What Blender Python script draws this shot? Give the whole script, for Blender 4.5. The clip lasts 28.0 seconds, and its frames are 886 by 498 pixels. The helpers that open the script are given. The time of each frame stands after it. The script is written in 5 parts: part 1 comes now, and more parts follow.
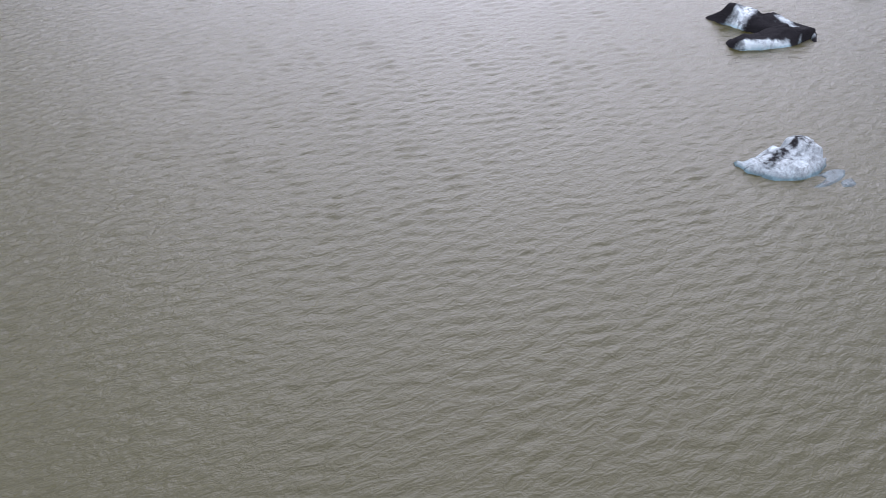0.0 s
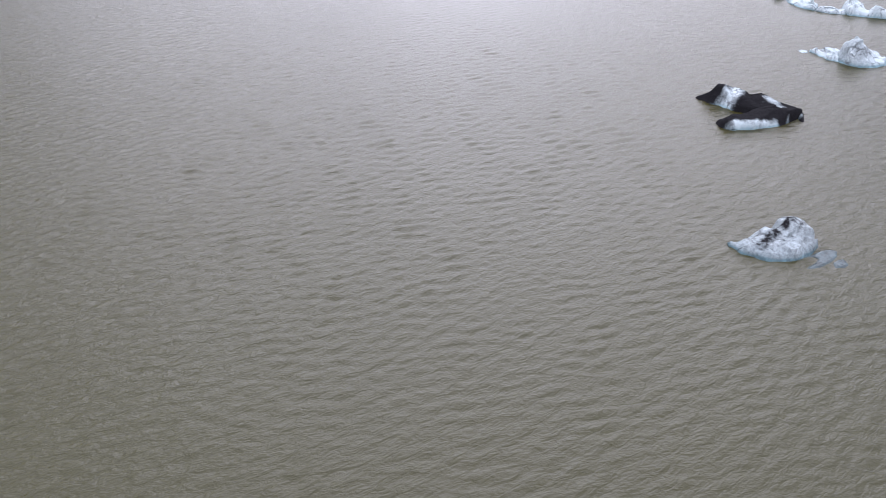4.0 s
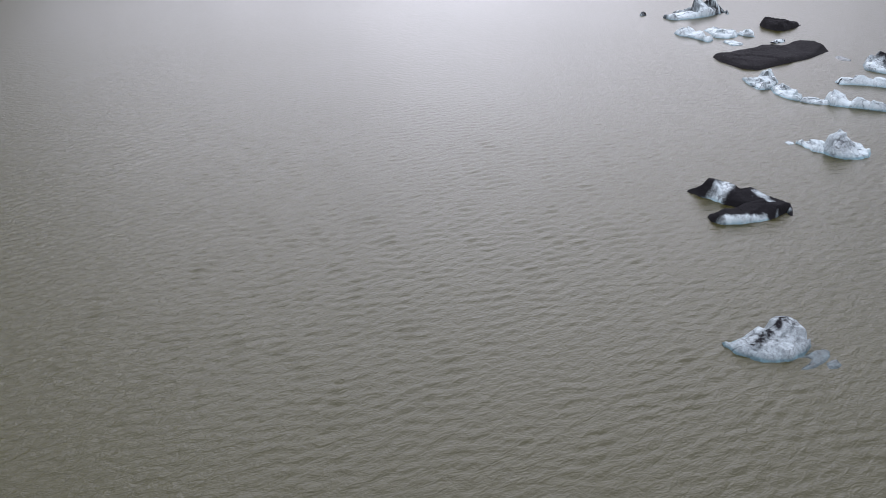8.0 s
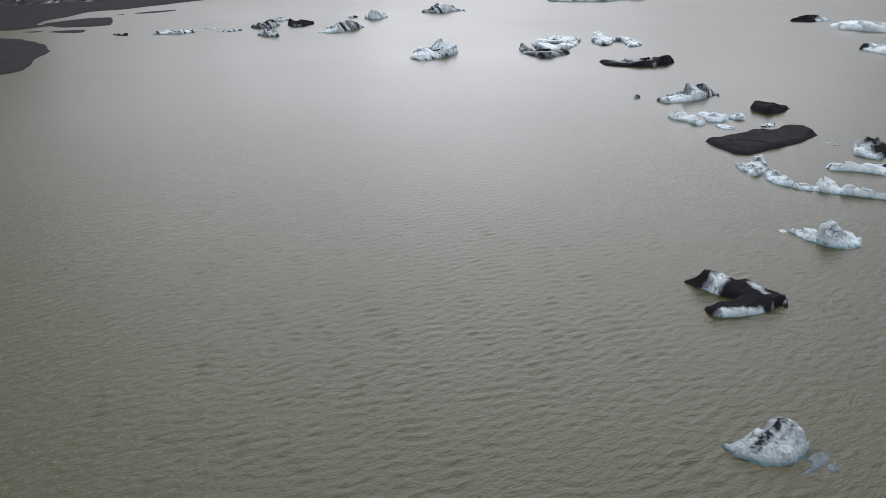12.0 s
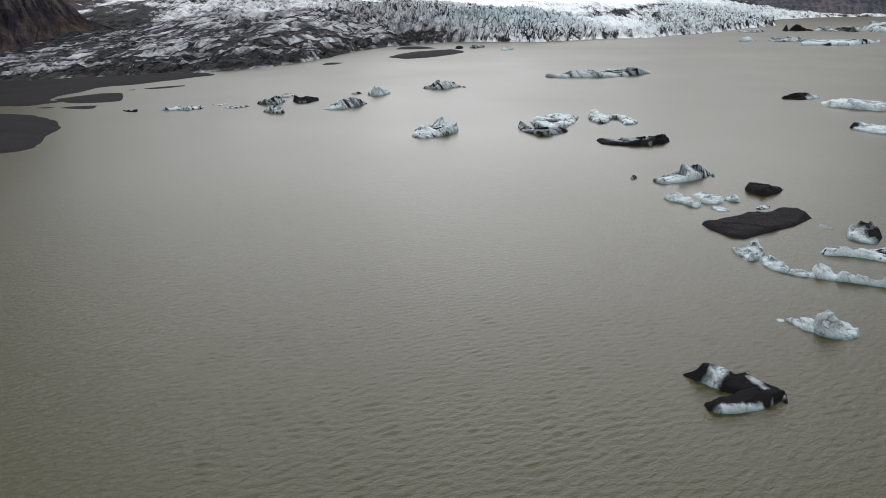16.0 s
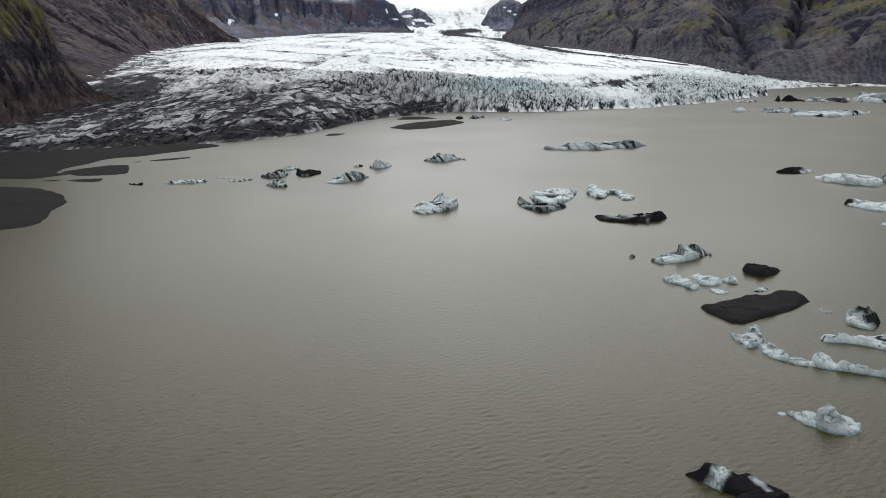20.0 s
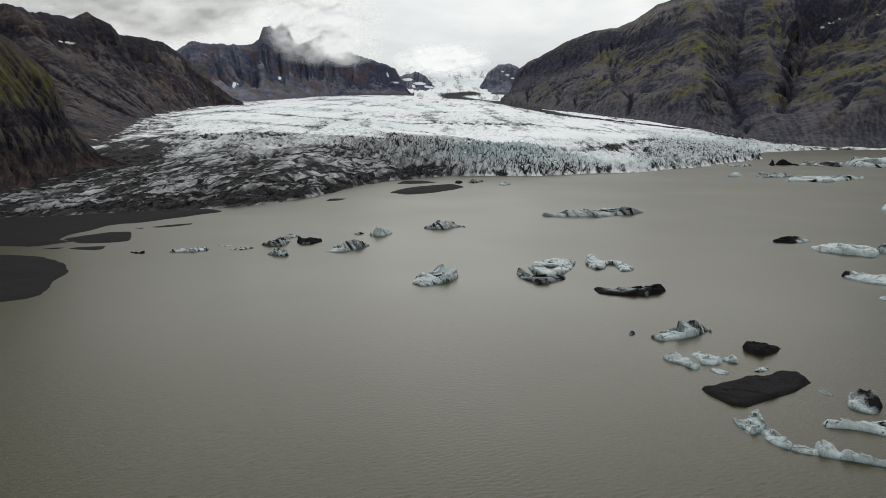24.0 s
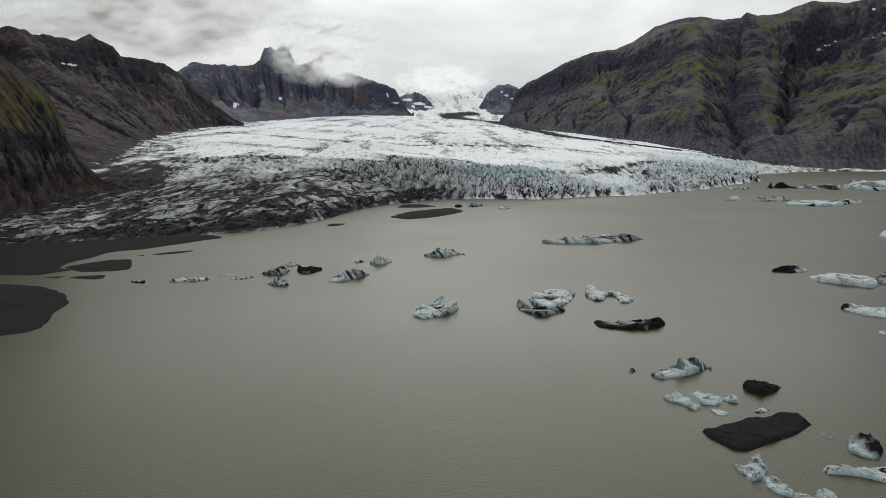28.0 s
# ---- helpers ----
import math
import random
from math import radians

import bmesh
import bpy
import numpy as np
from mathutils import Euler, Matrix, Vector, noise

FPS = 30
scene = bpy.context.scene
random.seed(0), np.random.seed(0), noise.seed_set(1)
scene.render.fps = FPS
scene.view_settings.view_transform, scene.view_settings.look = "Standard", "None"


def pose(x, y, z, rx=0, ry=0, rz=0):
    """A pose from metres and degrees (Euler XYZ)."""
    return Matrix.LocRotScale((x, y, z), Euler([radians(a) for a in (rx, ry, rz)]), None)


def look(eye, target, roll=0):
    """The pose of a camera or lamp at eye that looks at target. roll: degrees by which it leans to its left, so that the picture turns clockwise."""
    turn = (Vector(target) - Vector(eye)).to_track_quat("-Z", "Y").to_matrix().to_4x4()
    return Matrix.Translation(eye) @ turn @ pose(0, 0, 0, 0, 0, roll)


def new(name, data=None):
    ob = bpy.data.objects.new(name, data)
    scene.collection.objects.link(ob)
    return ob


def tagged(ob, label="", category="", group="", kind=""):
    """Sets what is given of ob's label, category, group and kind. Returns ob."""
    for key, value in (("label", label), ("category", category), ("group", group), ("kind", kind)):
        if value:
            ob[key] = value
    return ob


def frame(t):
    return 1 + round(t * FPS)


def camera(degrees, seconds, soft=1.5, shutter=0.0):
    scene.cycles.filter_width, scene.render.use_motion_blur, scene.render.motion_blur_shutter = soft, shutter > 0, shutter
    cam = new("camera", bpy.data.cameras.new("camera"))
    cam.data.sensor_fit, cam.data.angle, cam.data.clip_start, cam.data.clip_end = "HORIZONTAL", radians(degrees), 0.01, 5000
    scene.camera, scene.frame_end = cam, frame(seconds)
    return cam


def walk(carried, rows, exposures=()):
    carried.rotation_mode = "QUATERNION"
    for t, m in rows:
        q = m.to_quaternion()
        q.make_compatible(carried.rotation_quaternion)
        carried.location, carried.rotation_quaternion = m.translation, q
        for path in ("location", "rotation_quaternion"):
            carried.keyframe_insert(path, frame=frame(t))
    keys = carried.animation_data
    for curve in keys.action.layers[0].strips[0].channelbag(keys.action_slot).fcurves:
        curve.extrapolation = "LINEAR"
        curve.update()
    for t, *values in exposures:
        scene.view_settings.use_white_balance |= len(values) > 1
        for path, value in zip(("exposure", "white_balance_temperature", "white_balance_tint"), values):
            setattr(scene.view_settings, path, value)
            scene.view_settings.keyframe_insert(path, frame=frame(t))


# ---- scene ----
# ---- camera: a drone that climbs over the lagoon and tilts up ----
cam = camera(64.82, 28.0, soft=0.7)
PATH = [
    (0, pose(0.58, -1.98, 41.72, 49.372, 0.303, 0.174)),
    (0.5, pose(0.58, -1.87, 41.97, 49.652, 0.262, 0.180)),
    (1, pose(0.54, -1.73, 42.22, 50.122, 0.237, 0.148)),
    (1.5, pose(0.51, -1.58, 42.42, 50.856, 0.220, 0.090)),
    (2, pose(0.50, -1.47, 42.62, 51.554, 0.185, 0.063)),
    (2.5, pose(0.49, -1.39, 42.85, 52.182, 0.132, 0.069)),
    (3, pose(0.47, -1.34, 43.10, 52.849, 0.092, 0.075)),
    (3.5, pose(0.46, -1.28, 43.41, 53.545, 0.077, 0.060)),
    (5.5, pose(0.38, -0.91, 45.73, 56.156, 0.209, -0.095)),
    (6, pose(0.37, -0.84, 46.26, 56.811, 0.220, -0.089)),
    (6.5, pose(0.35, -0.78, 46.78, 57.528, 0.252, -0.121)),
    (7, pose(0.37, -0.75, 47.27, 58.244, 0.288, -0.143)),
    (7.5, pose(0.38, -0.75, 47.82, 58.951, 0.318, -0.142)),
    (8, pose(0.36, -0.72, 48.46, 59.558, 0.346, -0.155)),
    (8.5, pose(0.34, -0.65, 49.07, 60.198, 0.366, -0.174)),
    (9, pose(0.33, -0.57, 49.65, 60.858, 0.375, -0.177)),
    (9.5, pose(0.30, -0.50, 50.26, 61.466, 0.370, -0.172)),
    (10, pose(0.24, -0.46, 50.89, 62.101, 0.358, -0.176)),
    (10.5, pose(0.17, -0.46, 51.54, 62.718, 0.346, -0.183)),
    (11, pose(0.12, -0.44, 52.19, 63.345, 0.334, -0.185)),
    (11.5, pose(0.08, -0.42, 52.80, 64.002, 0.300, -0.175)),
    (12, pose(0.06, -0.38, 53.38, 64.641, 0.262, -0.161)),
    (12.5, pose(0.07, -0.29, 53.92, 65.294, 0.246, -0.164)),
    (14.5, pose(0.09, -0.13, 56.32, 67.915, 0.189, -0.099)),
    (15, pose(0.13, -0.07, 57.00, 68.571, 0.178, -0.092)),
    (15.5, pose(0.14, -0.02, 57.72, 69.173, 0.163, -0.080)),
    (16, pose(0.13, 0.01, 58.46, 69.801, 0.142, -0.058)),
    (16.5, pose(0.08, 0.02, 59.21, 70.434, 0.118, -0.040)),
    (17, pose(0.03, 0.02, 59.98, 71.053, 0.090, -0.030)),
    (17.5, pose(0.03, 0.09, 60.72, 71.671, 0.069, -0.027)),
    (18, pose(0.07, 0.22, 61.44, 72.294, 0.066, -0.028)),
    (18.5, pose(0.09, 0.32, 62.18, 72.942, 0.070, -0.027)),
    (19, pose(0.09, 0.39, 62.94, 73.577, 0.066, -0.024)),
    (19.5, pose(0.11, 0.43, 63.66, 74.196, 0.045, -0.018)),
    (20, pose(0.12, 0.47, 64.39, 74.844, 0.018, -0.014)),
    (20.5, pose(0.07, 0.51, 65.17, 75.490, -0.005, -0.019)),
    (21, pose(-0.03, 0.50, 65.98, 76.137, -0.033, -0.033)),
    (21.5, pose(-0.14, 0.44, 66.81, 76.775, -0.071, -0.049)),
    (23.5, pose(-0.33, 0.49, 69.94, 79.273, -0.155, -0.072)),
    (24, pose(-0.36, 0.40, 70.76, 79.558, -0.165, -0.069)),
    (24.5, pose(-0.39, 0.37, 71.59, 79.760, -0.172, -0.072)),
    (25, pose(-0.47, 0.39, 72.40, 79.958, -0.188, -0.083)),
    (25.5, pose(-0.55, 0.40, 73.18, 80.160, -0.215, -0.093)),
    (26, pose(-0.61, 0.42, 73.97, 80.336, -0.238, -0.099)),
    (26.5, pose(-0.66, 0.45, 74.80, 80.500, -0.256, -0.103)),
    (27, pose(-0.72, 0.46, 75.64, 80.667, -0.271, -0.110)),
    (27.5, pose(-0.77, 0.47, 76.45, 80.854, -0.274, -0.116)),
    (28, pose(-0.79, 0.51, 77.27, 81.044, -0.261, -0.117)),
]
walk(cam, PATH, [(0, 1.7, 5800, 23), (8, 1.22, 5950, 19), (12, 0.96, 6100, 14), (18, 0.6, 6450, 10), (21, 0.42, 6550, 8), (24, 0.13, 6650, 7), (28, 0.05, 6650, 5)])


# ---- light ----
SUN_AZIMUTH, SUN_HEIGHT = radians(3), radians(30)
sun_way = Vector((math.sin(SUN_AZIMUTH) * math.cos(SUN_HEIGHT), math.cos(SUN_AZIMUTH) * math.cos(SUN_HEIGHT), math.sin(SUN_HEIGHT)))
lamp = bpy.data.lights.new("sun", "SUN")
lamp.energy, lamp.angle, lamp.color = 0.5, radians(60), (1.0, 0.97, 0.93)
sun = new("sun", lamp)
sun.matrix_world = look(sun_way * 100, (0, 0, 0))


class Nodes:
    """A short way to lay out shader nodes."""

    def __init__(self, tree):
        self.tree = tree
        tree.nodes.clear()

    def add(self, kind, out=0, **sockets):
        node = self.tree.nodes.new("ShaderNode" + kind)
        for key, value in sockets.items():
            if key.startswith("p_"):
                if key == "p_operation":
                    node.operation = value
                elif key == "p_blend":
                    node.data_type, node.blend_type = "RGBA", value
                elif key == "p_attribute":
                    node.attribute_name = value
                elif key == "p_type":
                    node.noise_type = value
                elif key == "p_feature":
                    node.feature = value
                continue
            name = key.replace("_", " ")
            sock = node.inputs[int(key[1:])] if key[0] == "i" and key[1:].isdigit() else node.inputs[name]
            if hasattr(value, "is_output"):
                self.tree.links.new(value, sock)
            else:
                sock.default_value = value
        return node.outputs[out] if len(node.outputs) else None

    def math(self, op, a, b=0.0):
        return self.add("Math", p_operation=op, i0=a, i1=b)

    def mix(self, fac, a, b, blend="MIX"):
        return self.add("Mix", out=2, p_blend=blend, i0=fac, i6=a, i7=b)

    def ramp(self, fac, lo, hi):
        return self.add("MapRange", Value=fac, From_Min=lo, From_Max=hi)

    def noise(self, vec, scale, detail=5.0, rough=0.55, warp=0.0):
        return self.add("TexNoise", Vector=vec, Scale=scale, Detail=detail, Roughness=rough, Distortion=warp)

    def stretch(self, vec, x, y, z, turn=0.0):
        if turn:
            vec = self.add("Mapping", Vector=vec, Rotation=(0, 0, turn))
        return self.add("Mapping", Vector=vec, Scale=(x, y, z))


def rgb(r, g, b):
    return (r, g, b, 1.0)


def make_world():
    world = bpy.data.worlds.new("overcast_sky")
    world.use_nodes = True
    scene.world = world
    n = Nodes(world.node_tree)
    sky = n.tree.nodes.new("ShaderNodeTexSky")
    sky.sky_type, sky.sun_disc = "NISHITA", False
    sky.sun_elevation, sky.sun_rotation = SUN_HEIGHT, SUN_AZIMUTH
    way = n.add("TexCoord", out=0)
    lay = n.stretch(way, 1.0, 1.0, 3.4)
    big = n.noise(lay, 2.2, 6.0, 0.5, 0.3)
    wisps = n.noise(lay, 7.0, 6.0, 0.6, 0.6)
    toward = n.add("VectorMath", out=1, p_operation="DOT_PRODUCT", i0=way, i1=tuple(sun_way))
    glow = n.math("POWER", n.math("MAXIMUM", toward, 0.0), 3.5)
    body = n.add("MapRange", Value=big, From_Min=0.32, From_Max=0.66, To_Min=SKY_LOW, To_Max=SKY_HIGH)
    body = n.math("MULTIPLY", body, n.add("MapRange", Value=wisps, From_Min=0.25, From_Max=0.75, To_Min=0.9, To_Max=1.1))
    high = n.math("MAXIMUM", n.add("SeparateXYZ", out=2, Vector=way), 0.0)
    body = n.math("MULTIPLY", body, n.math("ADD", 0.7, n.math("MULTIPLY", high, 1.05)))
    body = n.math("ADD", body, n.math("MULTIPLY", glow, SKY_GLOW))
    tone = n.mix(n.ramp(big, 0.35, 0.7), rgb(0.93, 0.97, 1.03), rgb(1.0, 1.0, 1.0))
    cloud = n.mix(1.0, tone, n.add("CombineColor", Red=body, Green=body, Blue=body), "MULTIPLY")
    gap = n.math("MULTIPLY", n.ramp(wisps, 0.58, 0.75), n.ramp(big, 0.44, 0.36))
    whole = n.mix(n.math("MULTIPLY", gap, 0.5), cloud, sky.outputs[0])
    back = n.add("Background", Color=whole, Strength=0.1)
    n.add("OutputWorld", Surface=back)


SKY_LOW, SKY_HIGH, SKY_GLOW = 3.4, 7.6, 4.2
make_world()


# ---- materials ----
def material(name, build):
    mat = bpy.data.materials.new(name)
    mat.use_nodes = True
    n = Nodes(mat.node_tree)
    n.add("OutputMaterial", Surface=build(n))
    return mat


def water_look(n):
    pos = n.add("NewGeometry", out=0)
    silt = n.noise(n.stretch(pos, 0.012, 0.006, 1.0), 1.0, 4.0)
    fine = n.noise(n.stretch(pos, 0.35, 0.9, 1.0, 0.25), 1.0, 4.0)
    base = n.mix(silt, rgb(0.022, 0.0198, 0.0022), rgb(0.03, 0.0268, 0.004))
    base = n.mix(n.math("MULTIPLY", fine, 0.25), base, rgb(0.037, 0.033, 0.008))
    chop = n.noise(n.stretch(pos, 0.6, 1.35, 1.0, -0.42), 1.0, 4.0, 0.6, 0.5)
    small = n.noise(n.stretch(pos, 1.9, 3.0, 1.0, -0.3), 1.0, 3.0, 0.6, 0.4)
    lift = n.math("ADD", n.math("MULTIPLY", chop, 0.2), n.math("MULTIPLY", small, 0.07))
    open_water = n.add("MapRange", Value=n.add("SeparateXYZ", out=1, Vector=pos), From_Min=100.0, From_Max=300.0, To_Min=1.0, To_Max=0.0)
    bump = n.add("Bump", Strength=0.95, Distance=1.0, Height=n.math("MULTIPLY", lift, open_water))
    gust = n.noise(n.stretch(pos, 0.006, 0.007, 1.0), 1.0, 2.0)
    rough = n.add("MapRange", Value=gust, From_Min=0.3, From_Max=0.7, To_Min=0.27, To_Max=0.32)
    rough = n.math("ADD", rough, n.add("MapRange", Value=n.add("SeparateXYZ", out=1, Vector=pos), From_Min=180.0, From_Max=800.0, To_Min=0.0, To_Max=0.13))
    return n.add("BsdfPrincipled", Base_Color=base, Roughness=rough, IOR=1.38, Normal=bump)


def ice_look(n):
    pos = n.add("TexCoord", out=3)
    debris = n.add("Attribute", out=2, p_attribute="debris")
    blue = n.add("Attribute", out=2, p_attribute="blue")
    grain = n.noise(pos, 2.6, 8.0, 0.78)
    patch = n.noise(pos, 0.3, 5.0, 0.6, 0.5)
    white = n.mix(patch, rgb(0.3, 0.36, 0.37), rgb(0.55, 0.6, 0.6))
    white = n.mix(n.math("MULTIPLY", n.ramp(grain, 0.5, 0.72), 0.45), white, rgb(0.2, 0.225, 0.245))
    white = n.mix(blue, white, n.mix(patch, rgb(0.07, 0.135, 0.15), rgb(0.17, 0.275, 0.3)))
    bent = n.add("VectorMath", p_operation="ADD", i0=n.stretch(pos, 0.2, 0.42, 0.3, 0.6), i1=n.add("TexNoise", out=1, Vector=pos, Scale=0.5, Detail=4.0))
    joint = n.add("TexVoronoi", p_feature="DISTANCE_TO_EDGE", Vector=bent, Scale=1.0)
    cracks = n.math("MULTIPLY", n.ramp(joint, 0.045, 0.0), n.ramp(patch, 0.42, 0.62))
    white = n.mix(n.math("MULTIPLY", cracks, 0.8), white, rgb(0.035, 0.037, 0.04))
    ash = n.mix(grain, rgb(0.004, 0.004, 0.005), rgb(0.02, 0.019, 0.02))
    edge = n.math("ADD", debris, n.math("MULTIPLY", n.math("SUBTRACT", grain, 0.5), 0.75))
    cover = n.ramp(edge, 0.22, 0.8)
    base = n.mix(cover, white, ash)
    bump = n.add("Bump", Strength=0.6, Distance=0.25, Height=n.math("SUBTRACT", n.math("ADD", grain, n.math("MULTIPLY", patch, 0.8)), cracks))
    rough = n.add("MapRange", Value=cover, To_Min=0.42, To_Max=0.9)
    gloss = n.add("MapRange", Value=cover, To_Min=0.4, To_Max=0.03)
    return n.add("BsdfPrincipled", Base_Color=base, Roughness=rough, Specular_IOR_Level=gloss, Normal=bump)


def gravel_look(n):
    pos = n.add("TexCoord", out=3)
    debris = n.add("Attribute", out=2, p_attribute="debris")
    stones = n.noise(pos, 2.4, 9.0, 0.8)
    patch = n.noise(pos, 0.25, 4.0, 0.6)
    base = n.mix(n.ramp(stones, 0.3, 0.75), rgb(0.004, 0.0038, 0.0045), rgb(0.032, 0.03, 0.031))
    base = n.mix(n.math("MULTIPLY", n.ramp(patch, 0.45, 0.8), 0.5), base, rgb(0.022, 0.021, 0.021))
    base = n.mix(n.math("MULTIPLY", n.ramp(stones, 0.6, 0.68), n.ramp(patch, 0.3, 0.65)), base, rgb(0.22, 0.225, 0.23))
    base = n.mix(n.ramp(debris, 0.5, 0.0), base, rgb(0.3, 0.33, 0.35))
    bump = n.add("Bump", Strength=0.8, Distance=0.25, Height=stones)
    return n.add("BsdfPrincipled", Base_Color=base, Roughness=0.95, Specular_IOR_Level=0.05, Normal=bump)


def awash_look(n):
    pos = n.add("TexCoord", out=3)
    patch = n.noise(pos, 0.9, 5.0, 0.6, 0.4)
    fleck = n.noise(pos, 4.0, 6.0, 0.75)
    base = n.mix(n.ramp(n.math("ADD", n.math("MULTIPLY", patch, 0.5), n.math("MULTIPLY", fleck, 0.5)), 0.4, 0.62), rgb(0.018, 0.024, 0.023), rgb(0.065, 0.092, 0.096))
    base = n.mix(n.math("MULTIPLY", n.ramp(fleck, 0.55, 0.7), 0.5), base, rgb(0.06, 0.06, 0.058))
    bump = n.add("Bump", Strength=0.4, Distance=0.1, Height=fleck)
    return n.add("BsdfPrincipled", Base_Color=base, Roughness=0.25, IOR=1.33, Normal=bump)


def sand_look(n):
    pos = n.add("TexCoord", out=3)
    streak = n.noise(n.stretch(pos, 0.02, 0.12, 1.0, 0.3), 1.0, 5.0, 0.6)
    grit = n.noise(pos, 0.9, 6.0, 0.7)
    base = n.mix(streak, rgb(0.0045, 0.0044, 0.005), rgb(0.0165, 0.0157, 0.016))
    base = n.mix(n.math("MULTIPLY", grit, 0.3), base, rgb(0.03, 0.029, 0.029))
    bump = n.add("Bump", Strength=0.5, Distance=0.3, Height=grit)
    return n.add("BsdfPrincipled", Base_Color=base, Roughness=0.9, Specular_IOR_Level=0.06, Normal=bump)


def glacier_look(n):
    pos = n.add("TexCoord", out=3)
    debris = n.add("Attribute", out=2, p_attribute="debris")
    blue = n.add("Attribute", out=2, p_attribute="blue")
    fine = n.noise(n.stretch(pos, 0.2, 0.06, 0.2), 1.0, 8.0, 0.72)
    streak = n.noise(n.stretch(pos, 0.08, 0.012, 0.08, 0.12), 1.0, 7.0, 0.68)
    where = n.noise(n.stretch(pos, 0.006, 0.006, 0.006), 1.0, 4.0)
    bent = n.add("VectorMath", p_operation="ADD", i0=n.stretch(pos, 0.075, 0.016, 0.05, 0.2), i1=n.add("TexNoise", out=1, Vector=pos, Scale=0.05, Detail=3.0))
    crack = n.add("TexVoronoi", p_feature="DISTANCE_TO_EDGE", Vector=bent, Scale=1.0)
    lines = n.math("MULTIPLY", n.ramp(crack, 0.09, 0.0), n.ramp(where, 0.38, 0.6))
    broken = n.add("Attribute", out=2, p_attribute="broken")
    tight = n.add("VectorMath", p_operation="ADD", i0=n.stretch(pos, 0.19, 0.06, 0.075, 0.3), i1=n.stretch(n.add("TexNoise", out=1, Vector=pos, Scale=0.09, Detail=4.0), 0.6, 0.6, 0.6))
    seam = n.add("TexVoronoi", p_feature="DISTANCE_TO_EDGE", Vector=tight, Scale=1.0)
    facet = n.add("SeparateColor", Color=n.add("TexVoronoi", out=1, Vector=tight, Scale=1.0))
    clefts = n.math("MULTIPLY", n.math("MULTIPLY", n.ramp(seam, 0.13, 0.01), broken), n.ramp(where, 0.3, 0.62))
    lobe = n.add("Attribute", out=2, p_attribute="lobe")
    long = n.add("VectorMath", p_operation="ADD", i0=n.stretch(pos, 0.02, 0.095, 0.07, -1.05), i1=n.stretch(n.add("TexNoise", out=1, Vector=pos, Scale=0.03, Detail=4.0), 0.5, 0.5, 0.5))
    joint = n.add("TexVoronoi", p_feature="DISTANCE_TO_EDGE", Vector=long, Scale=1.0)
    slab = n.add("SeparateColor", Color=n.add("TexVoronoi", out=1, Vector=long, Scale=1.0))
    stacked = n.math("ADD", n.math("MULTIPLY", n.ramp(joint, 0.14, 0.02), 0.75), n.math("MULTIPLY", n.math("SUBTRACT", slab, 0.5), 0.6))
    white = n.mix(fine, rgb(0.74, 0.765, 0.79), rgb(0.96, 0.965, 0.97))
    white = n.mix(n.math("MULTIPLY", n.math("MULTIPLY", facet, facet), n.math("MULTIPLY", broken, 0.45)), white, rgb(0.3, 0.32, 0.33))
    white = n.mix(blue, white, n.mix(fine, rgb(0.42, 0.58, 0.61), rgb(0.68, 0.81, 0.83)))
    ash = n.mix(n.ramp(fine, 0.35, 0.65), rgb(0.009, 0.009, 0.011), rgb(0.06, 0.058, 0.06))
    dust = n.add("Attribute", out=2, p_attribute="dust")
    grime = n.mix(n.ramp(streak, 0.4, 0.62), rgb(0.1, 0.1, 0.105), rgb(0.45, 0.46, 0.47))
    white = n.mix(n.math("MULTIPLY", dust, n.ramp(fine, 0.1, 0.5)), white, grime)
    lift = n.math("ADD", n.math("MULTIPLY", n.math("SUBTRACT", fine, 0.5), 1.3), n.math("MULTIPLY", n.math("SUBTRACT", streak, 0.48), 0.9))
    lift = n.math("MULTIPLY", lift, n.add("MapRange", Value=lobe, To_Min=1.0, To_Max=0.4))
    lift = n.math("ADD", lift, n.math("MULTIPLY", stacked, lobe))
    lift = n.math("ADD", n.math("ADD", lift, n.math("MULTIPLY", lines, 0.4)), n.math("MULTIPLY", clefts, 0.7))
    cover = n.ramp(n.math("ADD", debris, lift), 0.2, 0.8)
    bump = n.add("Bump", Strength=1.0, Distance=3.0, Height=n.math("SUBTRACT", fine, n.math("ADD", n.math("MULTIPLY", lines, 0.5), n.math("ADD", n.math("MULTIPLY", clefts, 0.8), n.math("MULTIPLY", n.math("MULTIPLY", n.ramp(joint, 0.12, 0.01), lobe), 0.7)))))
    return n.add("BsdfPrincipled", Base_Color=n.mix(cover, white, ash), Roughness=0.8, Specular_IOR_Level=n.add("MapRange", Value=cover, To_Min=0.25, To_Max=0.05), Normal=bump)


